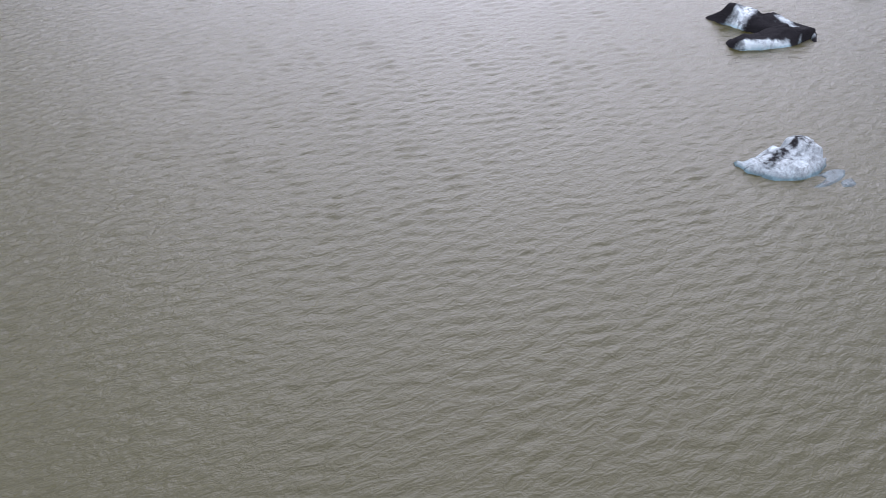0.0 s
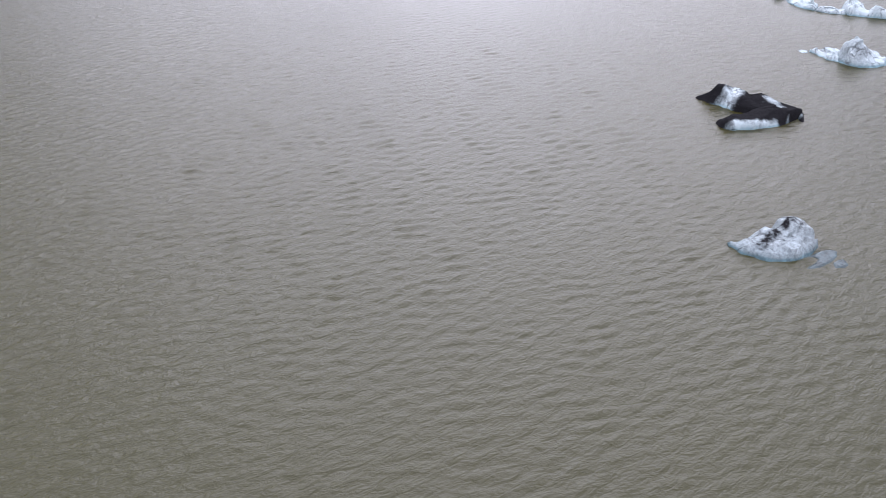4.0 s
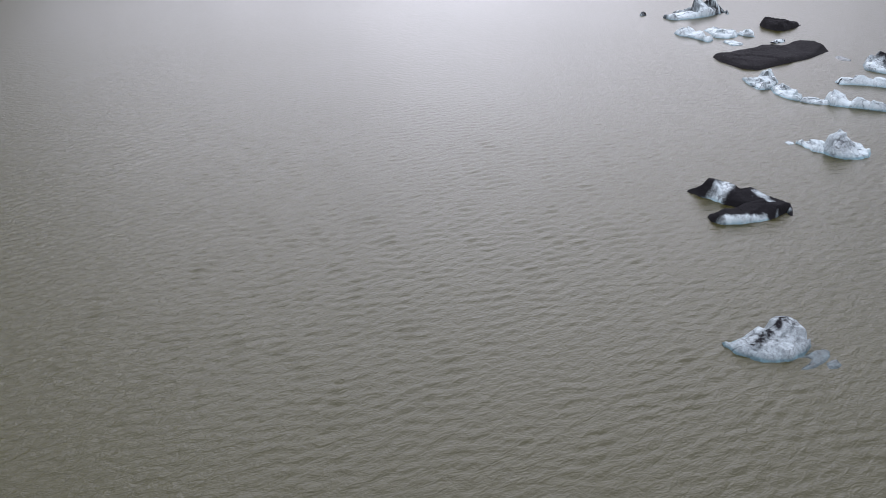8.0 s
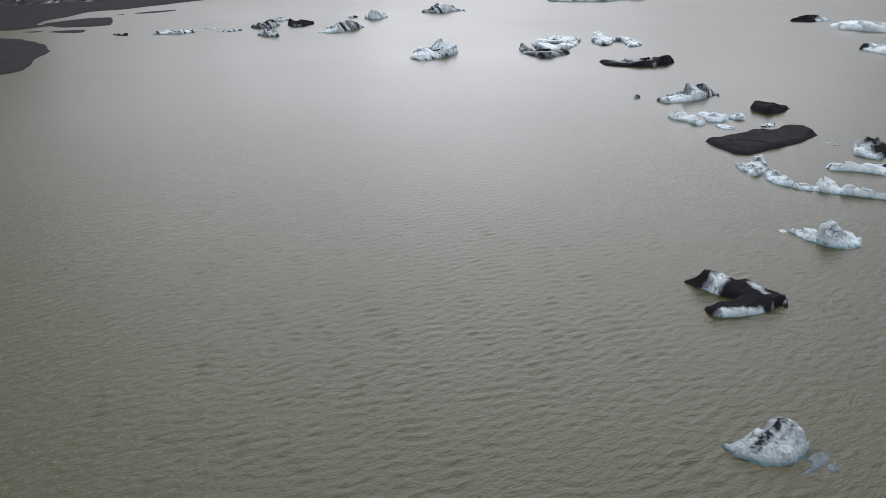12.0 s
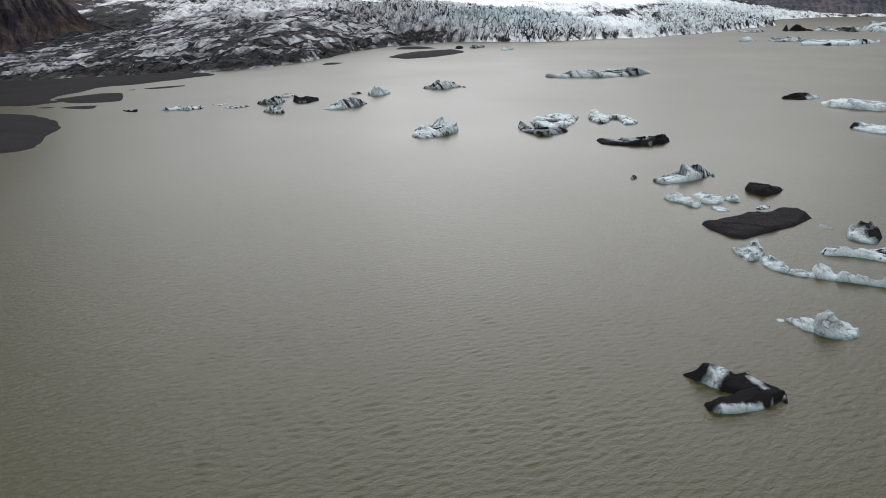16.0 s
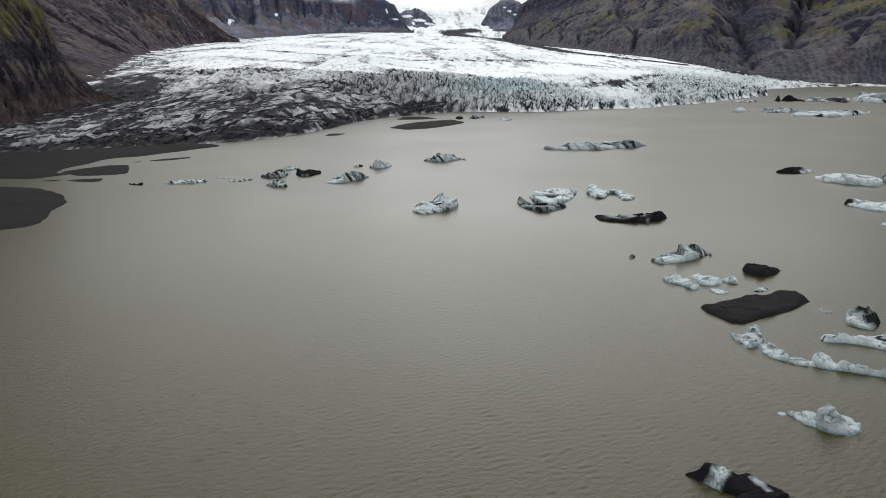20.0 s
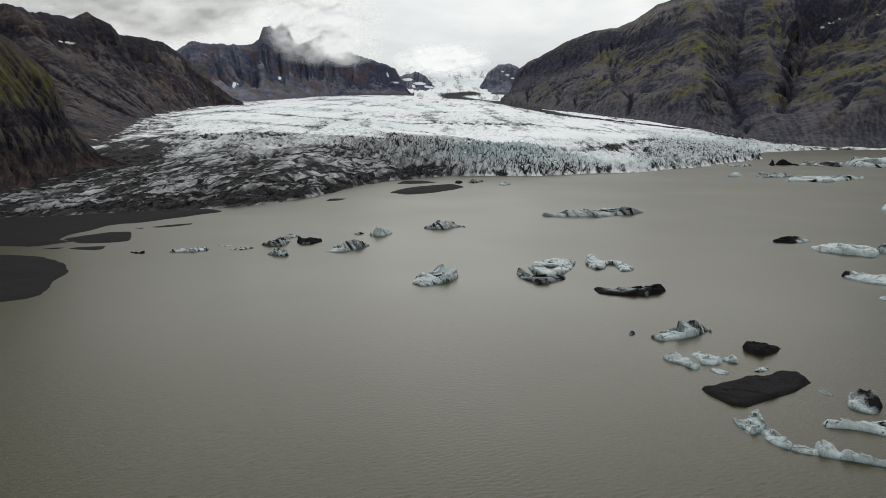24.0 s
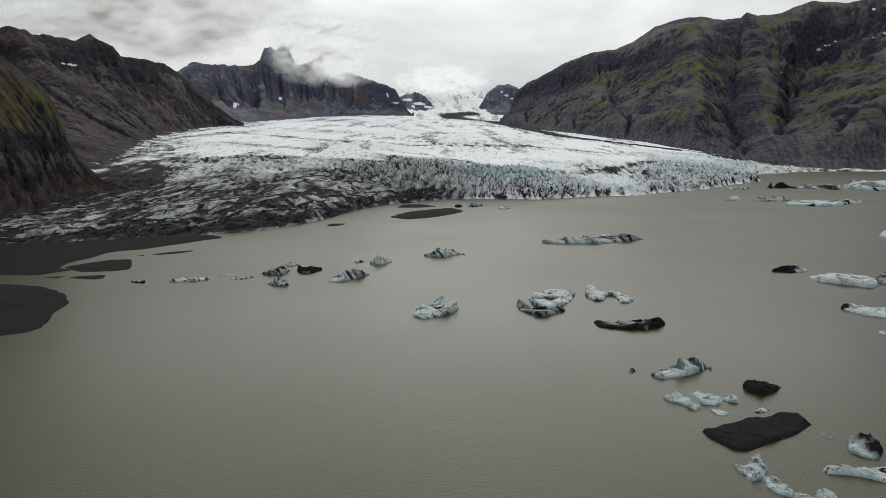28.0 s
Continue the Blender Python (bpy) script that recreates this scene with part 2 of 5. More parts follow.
def rock_look(n, dark, pale, rust):
    pos = n.add("TexCoord", out=3)
    moss = n.add("Attribute", out=2, p_attribute="moss")
    snow = n.add("Attribute", out=2, p_attribute="snow")
    red = n.add("Attribute", out=2, p_attribute="red")
    scree = n.add("Attribute", out=2, p_attribute="scree")
    big = n.noise(pos, 0.012, 9.0, 0.62, 0.3)
    fine = n.noise(pos, 0.07, 10.0, 0.72)
    grit = n.noise(pos, 0.4, 6.0, 0.7)
    layer = n.noise(n.stretch(pos, 0.008, 0.008, 0.11), 1.0, 8.0, 0.66)
    loose = n.math("ADD", scree, n.math("MULTIPLY", n.math("SUBTRACT", fine, 0.5), 1.9))
    loose = n.math("ADD", loose, n.math("MULTIPLY", n.math("SUBTRACT", grit, 0.5), 0.8))
    loose = n.math("ADD", loose, n.math("MULTIPLY", n.math("SUBTRACT", layer, 0.5), 0.25))
    base = n.mix(n.ramp(loose, -0.05, 1.15), rgb(*dark), rgb(*pale))
    base = n.mix(n.math("MULTIPLY", red, n.ramp(n.math("ADD", big, n.math("MULTIPLY", fine, 0.5)), 0.6, 0.95)), base, n.mix(fine, rgb(*(c * 0.3 for c in rust)), rgb(*rust)))
    olive = n.mix(n.ramp(fine, 0.3, 0.7), rgb(0.034, 0.034, 0.022), rgb(0.135, 0.127, 0.074))
    green = n.mix(n.ramp(moss, 0.7, 1.3), olive, n.mix(n.ramp(fine, 0.3, 0.7), rgb(0.024, 0.026, 0.01), rgb(0.2, 0.185, 0.045)))
    grown = n.ramp(n.math("ADD", moss, n.math("ADD", n.math("MULTIPLY", n.math("SUBTRACT", fine, 0.5), 1.6), n.math("MULTIPLY", n.math("SUBTRACT", grit, 0.5), 0.8))), 0.2, 0.9)
    base = n.mix(n.math("MULTIPLY", grown, 0.8), base, green)
    base = n.mix(n.ramp(n.math("ADD", snow, n.math("MULTIPLY", n.math("SUBTRACT", fine, 0.5), 0.9)), 0.45, 0.55), base, rgb(0.85, 0.87, 0.9))
    bump = n.add("Bump", Strength=1.0, Distance=9.0, Height=n.math("ADD", n.math("ADD", fine, n.math("MULTIPLY", big, 0.8)), n.math("ADD", n.math("MULTIPLY", layer, 0.15), n.math("MULTIPLY", grit, 0.18))))
    return n.add("BsdfPrincipled", Base_Color=base, Roughness=0.95, Specular_IOR_Level=0.12, Normal=bump)


def cloud_look(n, tone):
    pos = n.add("TexCoord", out=3)
    thick = n.add("Attribute", out=2, p_attribute="thick")
    puff = n.noise(n.stretch(pos, 0.008, 0.008, 0.014), 1.0, 4.0, 0.5, 0.3)
    fac = n.ramp(n.math("ADD", thick, n.math("MULTIPLY", n.math("SUBTRACT", puff, 0.5), 0.35)), 0.05, 1.0)
    white = n.add("MixShader", i0=0.85, i1=n.add("BsdfDiffuse", Color=rgb(tone, tone, tone)), i2=n.add("BsdfTranslucent", Color=rgb(tone, tone, tone)))
    return n.add("MixShader", i0=fac, i1=n.add("BsdfTransparent"), i2=white)


WATER = material("silty_water", water_look)
ICE = material("glacier_ice", ice_look)
AWASH = material("ice_awash", awash_look)
GRAVEL = material("black_gravel", gravel_look)
SAND = material("volcanic_sand", sand_look)
GLACIER = material("crevassed_ice", glacier_look)
# Haze painted into the rock colours: bluish darks, and a paler far basalt.
HAZED_BASALT = material("hazed_basalt", lambda n: rock_look(n, (0.055, 0.063, 0.1), (0.24, 0.24, 0.285), (0.19, 0.12, 0.11)))
SCREE = material("brown_scree", lambda n: rock_look(n, (0.025, 0.023, 0.032), (0.185, 0.157, 0.155), (0.23, 0.165, 0.12)))
TUFF = material("olive_brown_tuff", lambda n: rock_look(n, (0.034, 0.036, 0.056), (0.21, 0.193, 0.182), (0.24, 0.185, 0.155)))
CLOUD = material("white_cloud", lambda n: cloud_look(n, 0.95))
# The same cloud, its shaded underside painted in as a darker tone.
SHADED_CLOUD = material("grey_cloud", lambda n: cloud_look(n, 0.72))


# ---- shapes ----
def perlin(x, y, seed=0):
    """Gradient noise over arrays, about -0.7 to 0.7, one cell a unit."""
    x, y = np.asarray(x, float), np.asarray(y, float)
    x0, y0 = np.floor(x).astype(np.int64), np.floor(y).astype(np.int64)
    fx, fy = x - x0, y - y0

    def corner(dx, dy):
        h = ((x0 + dx) * 374761393 + (y0 + dy) * 668265263 + seed * 974634221) & 0xFFFFFFFF
        h = ((h ^ (h >> 13)) * 1274126177) & 0xFFFFFFFF
        a = ((h ^ (h >> 16)) & 0xFFFF) * (2 * math.pi / 65536)
        return np.cos(a) * (fx - dx) + np.sin(a) * (fy - dy)

    sx, sy = fx * fx * fx * (fx * (fx * 6 - 15) + 10), fy * fy * fy * (fy * (fy * 6 - 15) + 10)
    low = corner(0, 0) * (1 - sx) + corner(1, 0) * sx
    high = corner(0, 1) * (1 - sx) + corner(1, 1) * sx
    return low * (1 - sy) + high * sy


def fractal(x, y, seed=0, octaves=4, gain=0.5):
    total, size = 0.0, 1.0
    for k in range(octaves):
        total = total + size * perlin(x * 2**k + 17.3 * k, y * 2**k - 9.1 * k, seed + k)
        size *= gain
    return total


def ridged(x, y, seed=0, octaves=3):
    total, size = 0.0, 1.0
    for k in range(octaves):
        total = total + size * (1 - 2.2 * np.abs(perlin(x * 2**k + 5.7 * k, y * 2**k + 3.3 * k, seed + k)))
        size *= 0.5
    return total / 1.75


def smooth(a, lo, hi):
    t = np.clip((a - lo) / (hi - lo), 0, 1)
    return t * t * (3 - 2 * t)


def cells(x, y, size, seed, planes=False):
    """Jittered cells: each point's cell number 0 to 1, and how far it is from the border of its cell, in cells.
    planes: also a height that tilts its own way in each cell."""
    gx, gy = x / size, y / size
    bx, by = np.floor(gx), np.floor(gy)
    best, second, who = np.full(gx.shape, 9.0), np.full(gx.shape, 9.0), np.zeros(gx.shape)
    ox, oy = np.zeros(gx.shape), np.zeros(gx.shape)
    for dx in (-1, 0, 1):
        for dy in (-1, 0, 1):
            cx, cy = bx + dx, by + dy
            r1 = np.modf(np.abs(np.sin(cx * 127.1 + cy * 311.7 + seed * 7.7) * 43758.5453))[0]
            r2 = np.modf(np.abs(np.sin(cx * 269.5 + cy * 183.3 + seed * 3.1) * 24634.6345))[0]
            d = np.hypot(gx - cx - r1, gy - cy - r2)
            nearer = d < best
            second = np.where(nearer, best, np.minimum(second, d))
            who = np.where(nearer, np.modf(r1 * 91.7 + r2 * 13.3)[0], who)
            ox, oy = np.where(nearer, gx - cx - r1, ox), np.where(nearer, gy - cy - r2, oy)
            best = np.where(nearer, d, best)
    if planes:
        return who, second - best, np.cos(who * 44) * ox + np.sin(who * 44) * oy
    return who, second - best


def inside_distance(x, y, outline):
    """Distance to an outline, positive inside it."""
    best, inside = np.full(x.shape, 1e9), np.zeros(x.shape, bool)
    for (ax, ay), (bx, by) in zip(outline, outline[1:] + outline[:1]):
        ex, ey = bx - ax, by - ay
        t = np.clip(((x - ax) * ex + (y - ay) * ey) / (ex * ex + ey * ey + 1e-9), 0, 1)
        best = np.minimum(best, np.hypot(x - ax - t * ex, y - ay - t * ey))
        if ay != by:
            inside ^= ((ay > y) != (by > y)) & (x < ex * (y - ay) / ey + ax)
    return np.where(inside, best, -best)


def rounded(outline):
    """One round of corner cutting."""
    out = []
    for (ax, ay), (bx, by) in zip(outline, outline[1:] + outline[:1]):
        out += [(ax * 0.88 + bx * 0.12, ay * 0.88 + by * 0.12), (ax * 0.12 + bx * 0.88, ay * 0.12 + by * 0.88)]
    return out


def sheet(name, x, y, z, mat, keep=None, parent=None, flip=False, flat=False, **layers):
    """A mesh from a grid of points, with float layers; keep: which cells to build."""
    rows, cols = z.shape
    index = np.arange(rows * cols).reshape(rows, cols)
    quads = np.stack([index[:-1, :-1], index[:-1, 1:], index[1:, 1:], index[1:, :-1]], -1)
    quads = quads[keep] if keep is not None else quads.reshape(-1, 4)
    if flip:
        quads = quads[:, ::-1]
    used = np.unique(quads)
    renumber = np.zeros(rows * cols, np.int64)
    renumber[used] = np.arange(len(used))
    quads = renumber[quads]
    mesh = bpy.data.meshes.new(name)
    mesh.vertices.add(len(used))
    mesh.vertices.foreach_set("co", np.stack([x.ravel()[used], y.ravel()[used], z.ravel()[used]], 1).astype(np.float32).ravel())
    mesh.loops.add(quads.size)
    mesh.loops.foreach_set("vertex_index", quads.astype(np.int32).ravel())
    mesh.polygons.add(len(quads))
    mesh.polygons.foreach_set("loop_start", np.arange(0, quads.size, 4, dtype=np.int32))
    mesh.update(calc_edges=True)
    for key, value in layers.items():
        layer = mesh.attributes.new(key, "FLOAT", "POINT")
        layer.data.foreach_set("value", np.broadcast_to(value, z.shape).ravel()[used].astype(np.float32))
    mesh.materials.append(mat)
    mesh.polygons.foreach_set("use_smooth", np.full(len(quads), not flat))
    ob = new(name, mesh)
    ob.parent = parent
    return ob


def graded(fine_lo, fine_hi, step, lo, hi, grow):
    """Positions with an even step in the middle, growing outwards."""
    mid = list(np.arange(fine_lo, fine_hi + step / 2, step))
    s, a = step, []
    while mid[-1] < hi:
        s *= grow
        mid.append(mid[-1] + s)
    first, s = mid[0], step
    while first > lo:
        s *= grow
        first -= s
        a.append(first)
    return np.array(a[::-1] + mid)

# ---- the lagoon ----
def make_water():
    gx, gy = np.meshgrid(graded(-84, 98, 0.38, -5200, 5200, 1.06), graded(12, 175, 0.38, -5200, 5200, 1.045))
    z = np.zeros_like(gx)
    bend, sway = 0.9 * fractal(gx / 16, gy / 16, 88, 3), 0.22 * fractal(gx / 40, gy / 40, 89, 2)
    for k in range(34):
        length = random.uniform(0.8, 1.9)
        turn = random.gauss(1.96, 0.34)
        phase = random.uniform(0, 6.28)
        kx, ky = math.cos(turn) * 2 * math.pi / length, math.sin(turn) * 2 * math.pi / length
        group = 0.6 + 1.1 * perlin(gx / (length * 4) + k, gy / (length * 4), 50 + k)
        phase = gx * kx + gy * ky + phase + bend * (0.6 + 0.05 * k)
        z += 0.0074 * length * group * (np.sin(phase) + 0.28 * np.cos(2 * phase))
    z *= 1 + 1.4 * sway + 0.5 * fractal(gx / 30, gy / 30, 87, 3)
    fade = smooth(gx, -86, -50) * (1 - smooth(gx, 70, 100)) * smooth(gy, 8, 18) * (1 - smooth(gy, 90, 176))
    ob = sheet("water", gx, gy, z * fade, WATER)
    tagged(ob, "wind-rippled silty brown glacial lagoon water", "water", kind="structure")


make_water()


# ---- the glacier ----
FRONT = [(-900, 420), (-363, 468), (-283, 505), (-204, 550), (-169, 571), (-149, 602), (-119, 660), (-89, 768), (-55, 834), (-16, 872), (13, 912),
         (132, 912), (219, 970), (270, 985), (357, 1054), (443, 1145), (518, 1237), (612, 1345), (680, 1540), (754, 1640), (943, 1785), (1139, 1805), (1900, 1850)]


def along(line, v, axis=0):
    pts = np.array(line, float)
    return np.interp(v, pts[:, axis], pts[:, 1 - axis])


def line_distance(x, y, line):
    best = np.full(x.shape, 1e9)
    for (ax, ay), (bx, by) in zip(line, line[1:]):
        ex, ey = bx - ax, by - ay
        t = np.clip(((x - ax) * ex + (y - ay) * ey) / (ex * ex + ey * ey), 0, 1)
        best = np.minimum(best, np.hypot(x - ax - t * ex, y - ay - t * ey))
    return best


def glacier_height(x, y, s):
    """The smooth surface, s metres behind the front."""
    side = smooth(x, 680, 930)
    left = (1 - smooth(x, -330, -170)) * (1 - smooth(y, 650, 900))
    top = 30 * (1 - side) + 11 * side - 14 * left
    climb = 0.070 * (1 - side) + 0.034 * side - 0.02 * left
    wide = 165 + 60 * smooth(x, 150, 330) * (1 - side) - 105 * side
    rise = np.clip(s / wide, 0, 1) ** 0.72
    fall = np.clip(y - 3450, 0, None)
    return top * rise + climb * np.clip(s - 40, 0, None) + 0.12 * fall * smooth(fall, 0, 300) * smooth(x, -420, -200) * (1 - smooth(x, 420, 560))


def sharp(x, y, seed):
    return np.clip(1 - 2.6 * np.abs(perlin(x, y, seed)), 0, 1) ** 1.5


def make_glacier():
    xs = graded(-520, 640, 1.9, -1100, 1900, 1.03)
    ys = np.concatenate([np.arange(430, 1300, 2.3), graded(1300, 1302, 2.7, 1300, 4750, 1.0105)[3:]])
    gx, gy = np.meshgrid(xs, ys)
    wob = 14 * fractal(gx / 60, gy / 60, 3, 4) + 4 * fractal(gx / 14, gy / 14, 4, 2)
    s = (gy - along(FRONT, gx)) * 0.8 + wob * smooth(gy, 500, 640)
    z = glacier_height(gx, gy, s)
    reach = 220 + 170 * fractal(gx / 170, gy / 170, 6, 3) - 110 * smooth(gx, -60, 60) * (1 - smooth(gx, 320, 430))
    limit = np.interp(gx, [-320, -200, -150, -60, 0, 60], [230, 175, 180, 75, 40, -80])
    dark_left = 1 - smooth(s + 60 * fractal(gx / 55, gy / 55, 9, 4), limit - 60, limit + 40)
    # Fins and towers of broken ice behind the front, lower waves further up.
    wx, wy = gx + 8 * fractal(gx / 30, gy / 30, 21, 2), gy + 8 * fractal(gx / 30, gy / 30, 22, 2)
    lean = 0.25 + 0.1 * smooth(gx, -150, 350)
    ax, ay = wx + lean * wy, wy - lean * wx
    fins = sharp(ax / 9.5, ay / 40, 31) + 0.6 * sharp(ax / 6.2, ay / 24, 33)
    cross = sharp((wx - 0.5 * wy) / 25, (wy + 0.5 * wx) / 12, 41) + 0.5 * sharp(wx / 12, wy / 7, 43)
    who, border = cells(ax, ay * 0.5, 8.5, 5)
    tower = (who - 0.45) - 0.8 * (1 - smooth(border, 0.0, 0.2))
    stair = s / 36 + 1.1 * fractal(gx / 60, gy / 60, 35, 3)
    stair = np.floor(stair) + smooth(np.mod(stair, 1), 0, 0.3) - stair
    relief = 1.05 * (fins - 0.62) + 0.22 * (cross - 0.55) + 0.45 * tower + 0.6 * (stair + 0.35)
    broken = smooth(s, -2, 8) * (1 - smooth(s, reach - 80, reach + 140))
    amp = broken * (1 - 0.55 * smooth(s, 70, 230)) * (10.5 - 9.4 * dark_left) * (1 - 0.3 * smooth(gx, -20, 90)) * (1 - 0.6 * smooth(gx, 560, 900))
    z += amp * relief
    # The western lobe: tilted slabs of ice with ash on their backs.
    lx, ly = 0.5 * wx + 0.87 * wy, 0.5 * wy - 0.87 * wx
    kind, seam, plane = cells(lx * 0.36 + 5 * fractal(gx / 18, gy / 18, 17, 3), ly + 4 * fractal(gx / 12, gy / 12, 18, 3), 11.0, 8, True)
    _, _, chip = cells(lx * 0.4, ly * 1.2, 5.0, 11, True)
    slab = fractal(lx / 60, ly / 7, 17, 4, 0.6)
    lobe = smooth(s, -1, 10) * dark_left
    z += lobe * (0.9 * (kind - 0.4) + 1.4 * plane + 0.5 * chip + 0.6 * slab - 0.8 * (1 - smooth(seam, 0, 0.14))) * (1 + 1.8 * (1 - smooth(s, 12, 60)))
    far = smooth(s, 120, 420)
    swell = ridged(gx / 75 + 0.3 * gy / 60, gy / 42 - 0.35 * gx / 75, 51, 3)
    crev = smooth(fractal(gx / 260, gy / 230, 61, 3), -0.1, 0.3)
    z += far * (3.4 * (swell - 0.5) * (0.35 + crev) + 1.6 * fractal(gx / 20, gy / 13, 71, 3) - 2.4 * crev * sharp((gx + 0.4 * gy) / 40, (gy - 0.3 * gx) / 17, 73))
    z += 45 * fractal(gx / 190, gy / 300, 77, 4) * smooth(gy, 3900, 4700)
    cliff = np.exp(-(((gx - 70) / 90) ** 2)) * smooth(s, 30, 48) * (1 - smooth(s, 90, 140))
    z += cliff * 12
    z = np.where(s <= 0, np.maximum(s * 0.7, -6), np.maximum(z, 0.3 * np.minimum(s, 3)))
    # Ash and gravel: the dark western lobe, the medial moraine, flow lines; hollows and cracks go darker.
    moraine = [(150, 3690), (30, 3640), (60, 3600), (237, 3378), (309, 2610), (375, 2110), (490, 1960), (587, 1790), (760, 1840), (900, 1860)]
    flow_a = [(-477, 1566), (-325, 1442), (-198, 1362), (-95, 1454), (22, 1554)]
    flow_b = [(17, 1190), (59, 1086), (99, 1046), (138, 1022), (186, 1062), (239, 1110), (292, 1178), (390, 1318)]
    flow_c = [(117, 2162), (154, 1634), (263, 1506), (354, 1434)]
    flow_d = [(-372, 1218), (-302, 1174), (-210, 1130)]
    flow_e = [(-84, 1278), (-22, 1254), (17, 1190)]
    wander = 16 * fractal(gx / 120, gy / 120, 12, 3) + 5 * fractal(gx / 25, gy / 25, 13, 2)
    band = np.exp(-((line_distance(gx, gy, moraine) + wander * 0.5) / (17 + 0.009 * gy)) ** 4)
    lines = 0.0
    for line, wide, much in ((flow_a, 13, 0.5), (flow_b, 13, 0.65), (flow_c, 12, 0.55), (flow_d, 16, 0.5), (flow_e, 11, 0.45)):
        lines = lines + much * np.exp(-((line_distance(gx, gy, line) + wander) / wide) ** 2)
    edge_left = 1 - smooth(gx - along([(-375, 540), (-356, 640), (-345, 686), (-335, 786), (-363, 870), (-433, 1046), (-546, 1390), (-587, 1594), (-590, 2106)], gy, 1), 0, 75)
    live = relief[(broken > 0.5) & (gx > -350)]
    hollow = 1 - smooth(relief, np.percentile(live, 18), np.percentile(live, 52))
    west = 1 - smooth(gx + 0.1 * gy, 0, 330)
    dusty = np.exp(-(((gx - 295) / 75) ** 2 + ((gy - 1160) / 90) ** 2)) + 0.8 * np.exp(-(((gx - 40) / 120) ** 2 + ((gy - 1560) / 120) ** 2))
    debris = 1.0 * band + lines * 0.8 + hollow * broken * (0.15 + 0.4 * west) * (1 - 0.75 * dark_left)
    ashy = smooth(fractal(gx / 75, gy / 95, 28, 4), -0.12, 0.3) + 0.8 * np.exp(-(((gx + 265) / 50) ** 2 + ((gy - 690) / 60) ** 2))
    ashy = np.clip(ashy * (1 - 0.7 * smooth(-gx, 285, 330)) + 0.7 * (1 - smooth(s, 8, 30)), 0, 1.1)
    debris += lobe * (-0.07 + 0.4 * ashy + 0.25 * (1 - smooth(seam, 0.02, 0.15)) - 0.5 * slab - 0.2 * plane) + 0.7 * edge_left * (0.6 + fractal(gx / 30, gy / 30, 15, 3))
    debris += 0.4 * smooth(fractal(gx / 60, gy / 330, 16, 5, 0.6), 0.0, 0.45) * far + 0.4 * (1 - smooth(s, 6, 50)) * (1 - 0.7 * smooth(gx, -30, 60)) + (0.15 + fractal(gx / 14, gy / 14, 37, 3)) * (1 - smooth(s, 5, 16))
    debris += 0.4 * far * crev * smooth(0.5 - swell, 0, 0.5)
    face = fractal(gx / 7 + z / 11, gy / 26 + z / 8, 18, 4)
    debris += broken * (0.02 + 0.08 * west + (0.7 + 0.35 * west) * face) * (1 - 0.6 * dark_left) + 0.3 * far * np.clip(fractal(gx / 16, gy / 130 + z / 14, 19, 4) - 0.08, 0, 1)
    debris -= 0.7 * cliff
    # Darkens an oval patch at the foot of the western hillside.
    debris += 0.75 * np.exp(-(((gx + 338) / 36) ** 2 + ((gy - 735) / 90) ** 2))
    debris += dusty * (0.3 + 0.9 * fractal(gx / 12, gy / 70, 29, 3))
    dust = np.clip(1.0 * dark_left + 0.45 * west * broken + 0.1 * broken, 0, 0.95)
    blue = np.clip(0.8 * cliff + 0.35 * broken * smooth(gx, -60, 300) * (1 - hollow) + 0.2 * far * crev, 0, 1)
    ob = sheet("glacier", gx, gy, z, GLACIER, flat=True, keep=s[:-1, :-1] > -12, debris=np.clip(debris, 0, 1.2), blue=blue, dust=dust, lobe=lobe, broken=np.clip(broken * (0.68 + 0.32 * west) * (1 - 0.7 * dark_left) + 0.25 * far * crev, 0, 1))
    tagged(ob, "crevassed white glacier tongue with black ash bands and a broken front", "glacier", kind="structure")


make_glacier()


# ---- the mountains ----
def resample(line, count):
    pts = np.array(line, float)
    t = np.r_[0, np.cumsum(np.linalg.norm(np.diff(pts, axis=0), axis=1))]
    return np.stack([np.interp(np.linspace(0, t[-1], count), t, pts[:, k]) for k in range(3)], 1)


def widen(a, half):
    """A running mean along the rows, half a window each way."""
    pad = np.concatenate([np.repeat(a[:, :1], half + 1, 1), a, np.repeat(a[:, -1:], half, 1)], 1)
    total = np.cumsum(pad, 1)
    return (total[:, 2 * half + 1:] - total[:, :-2 * half - 1]) / (2 * half + 1)


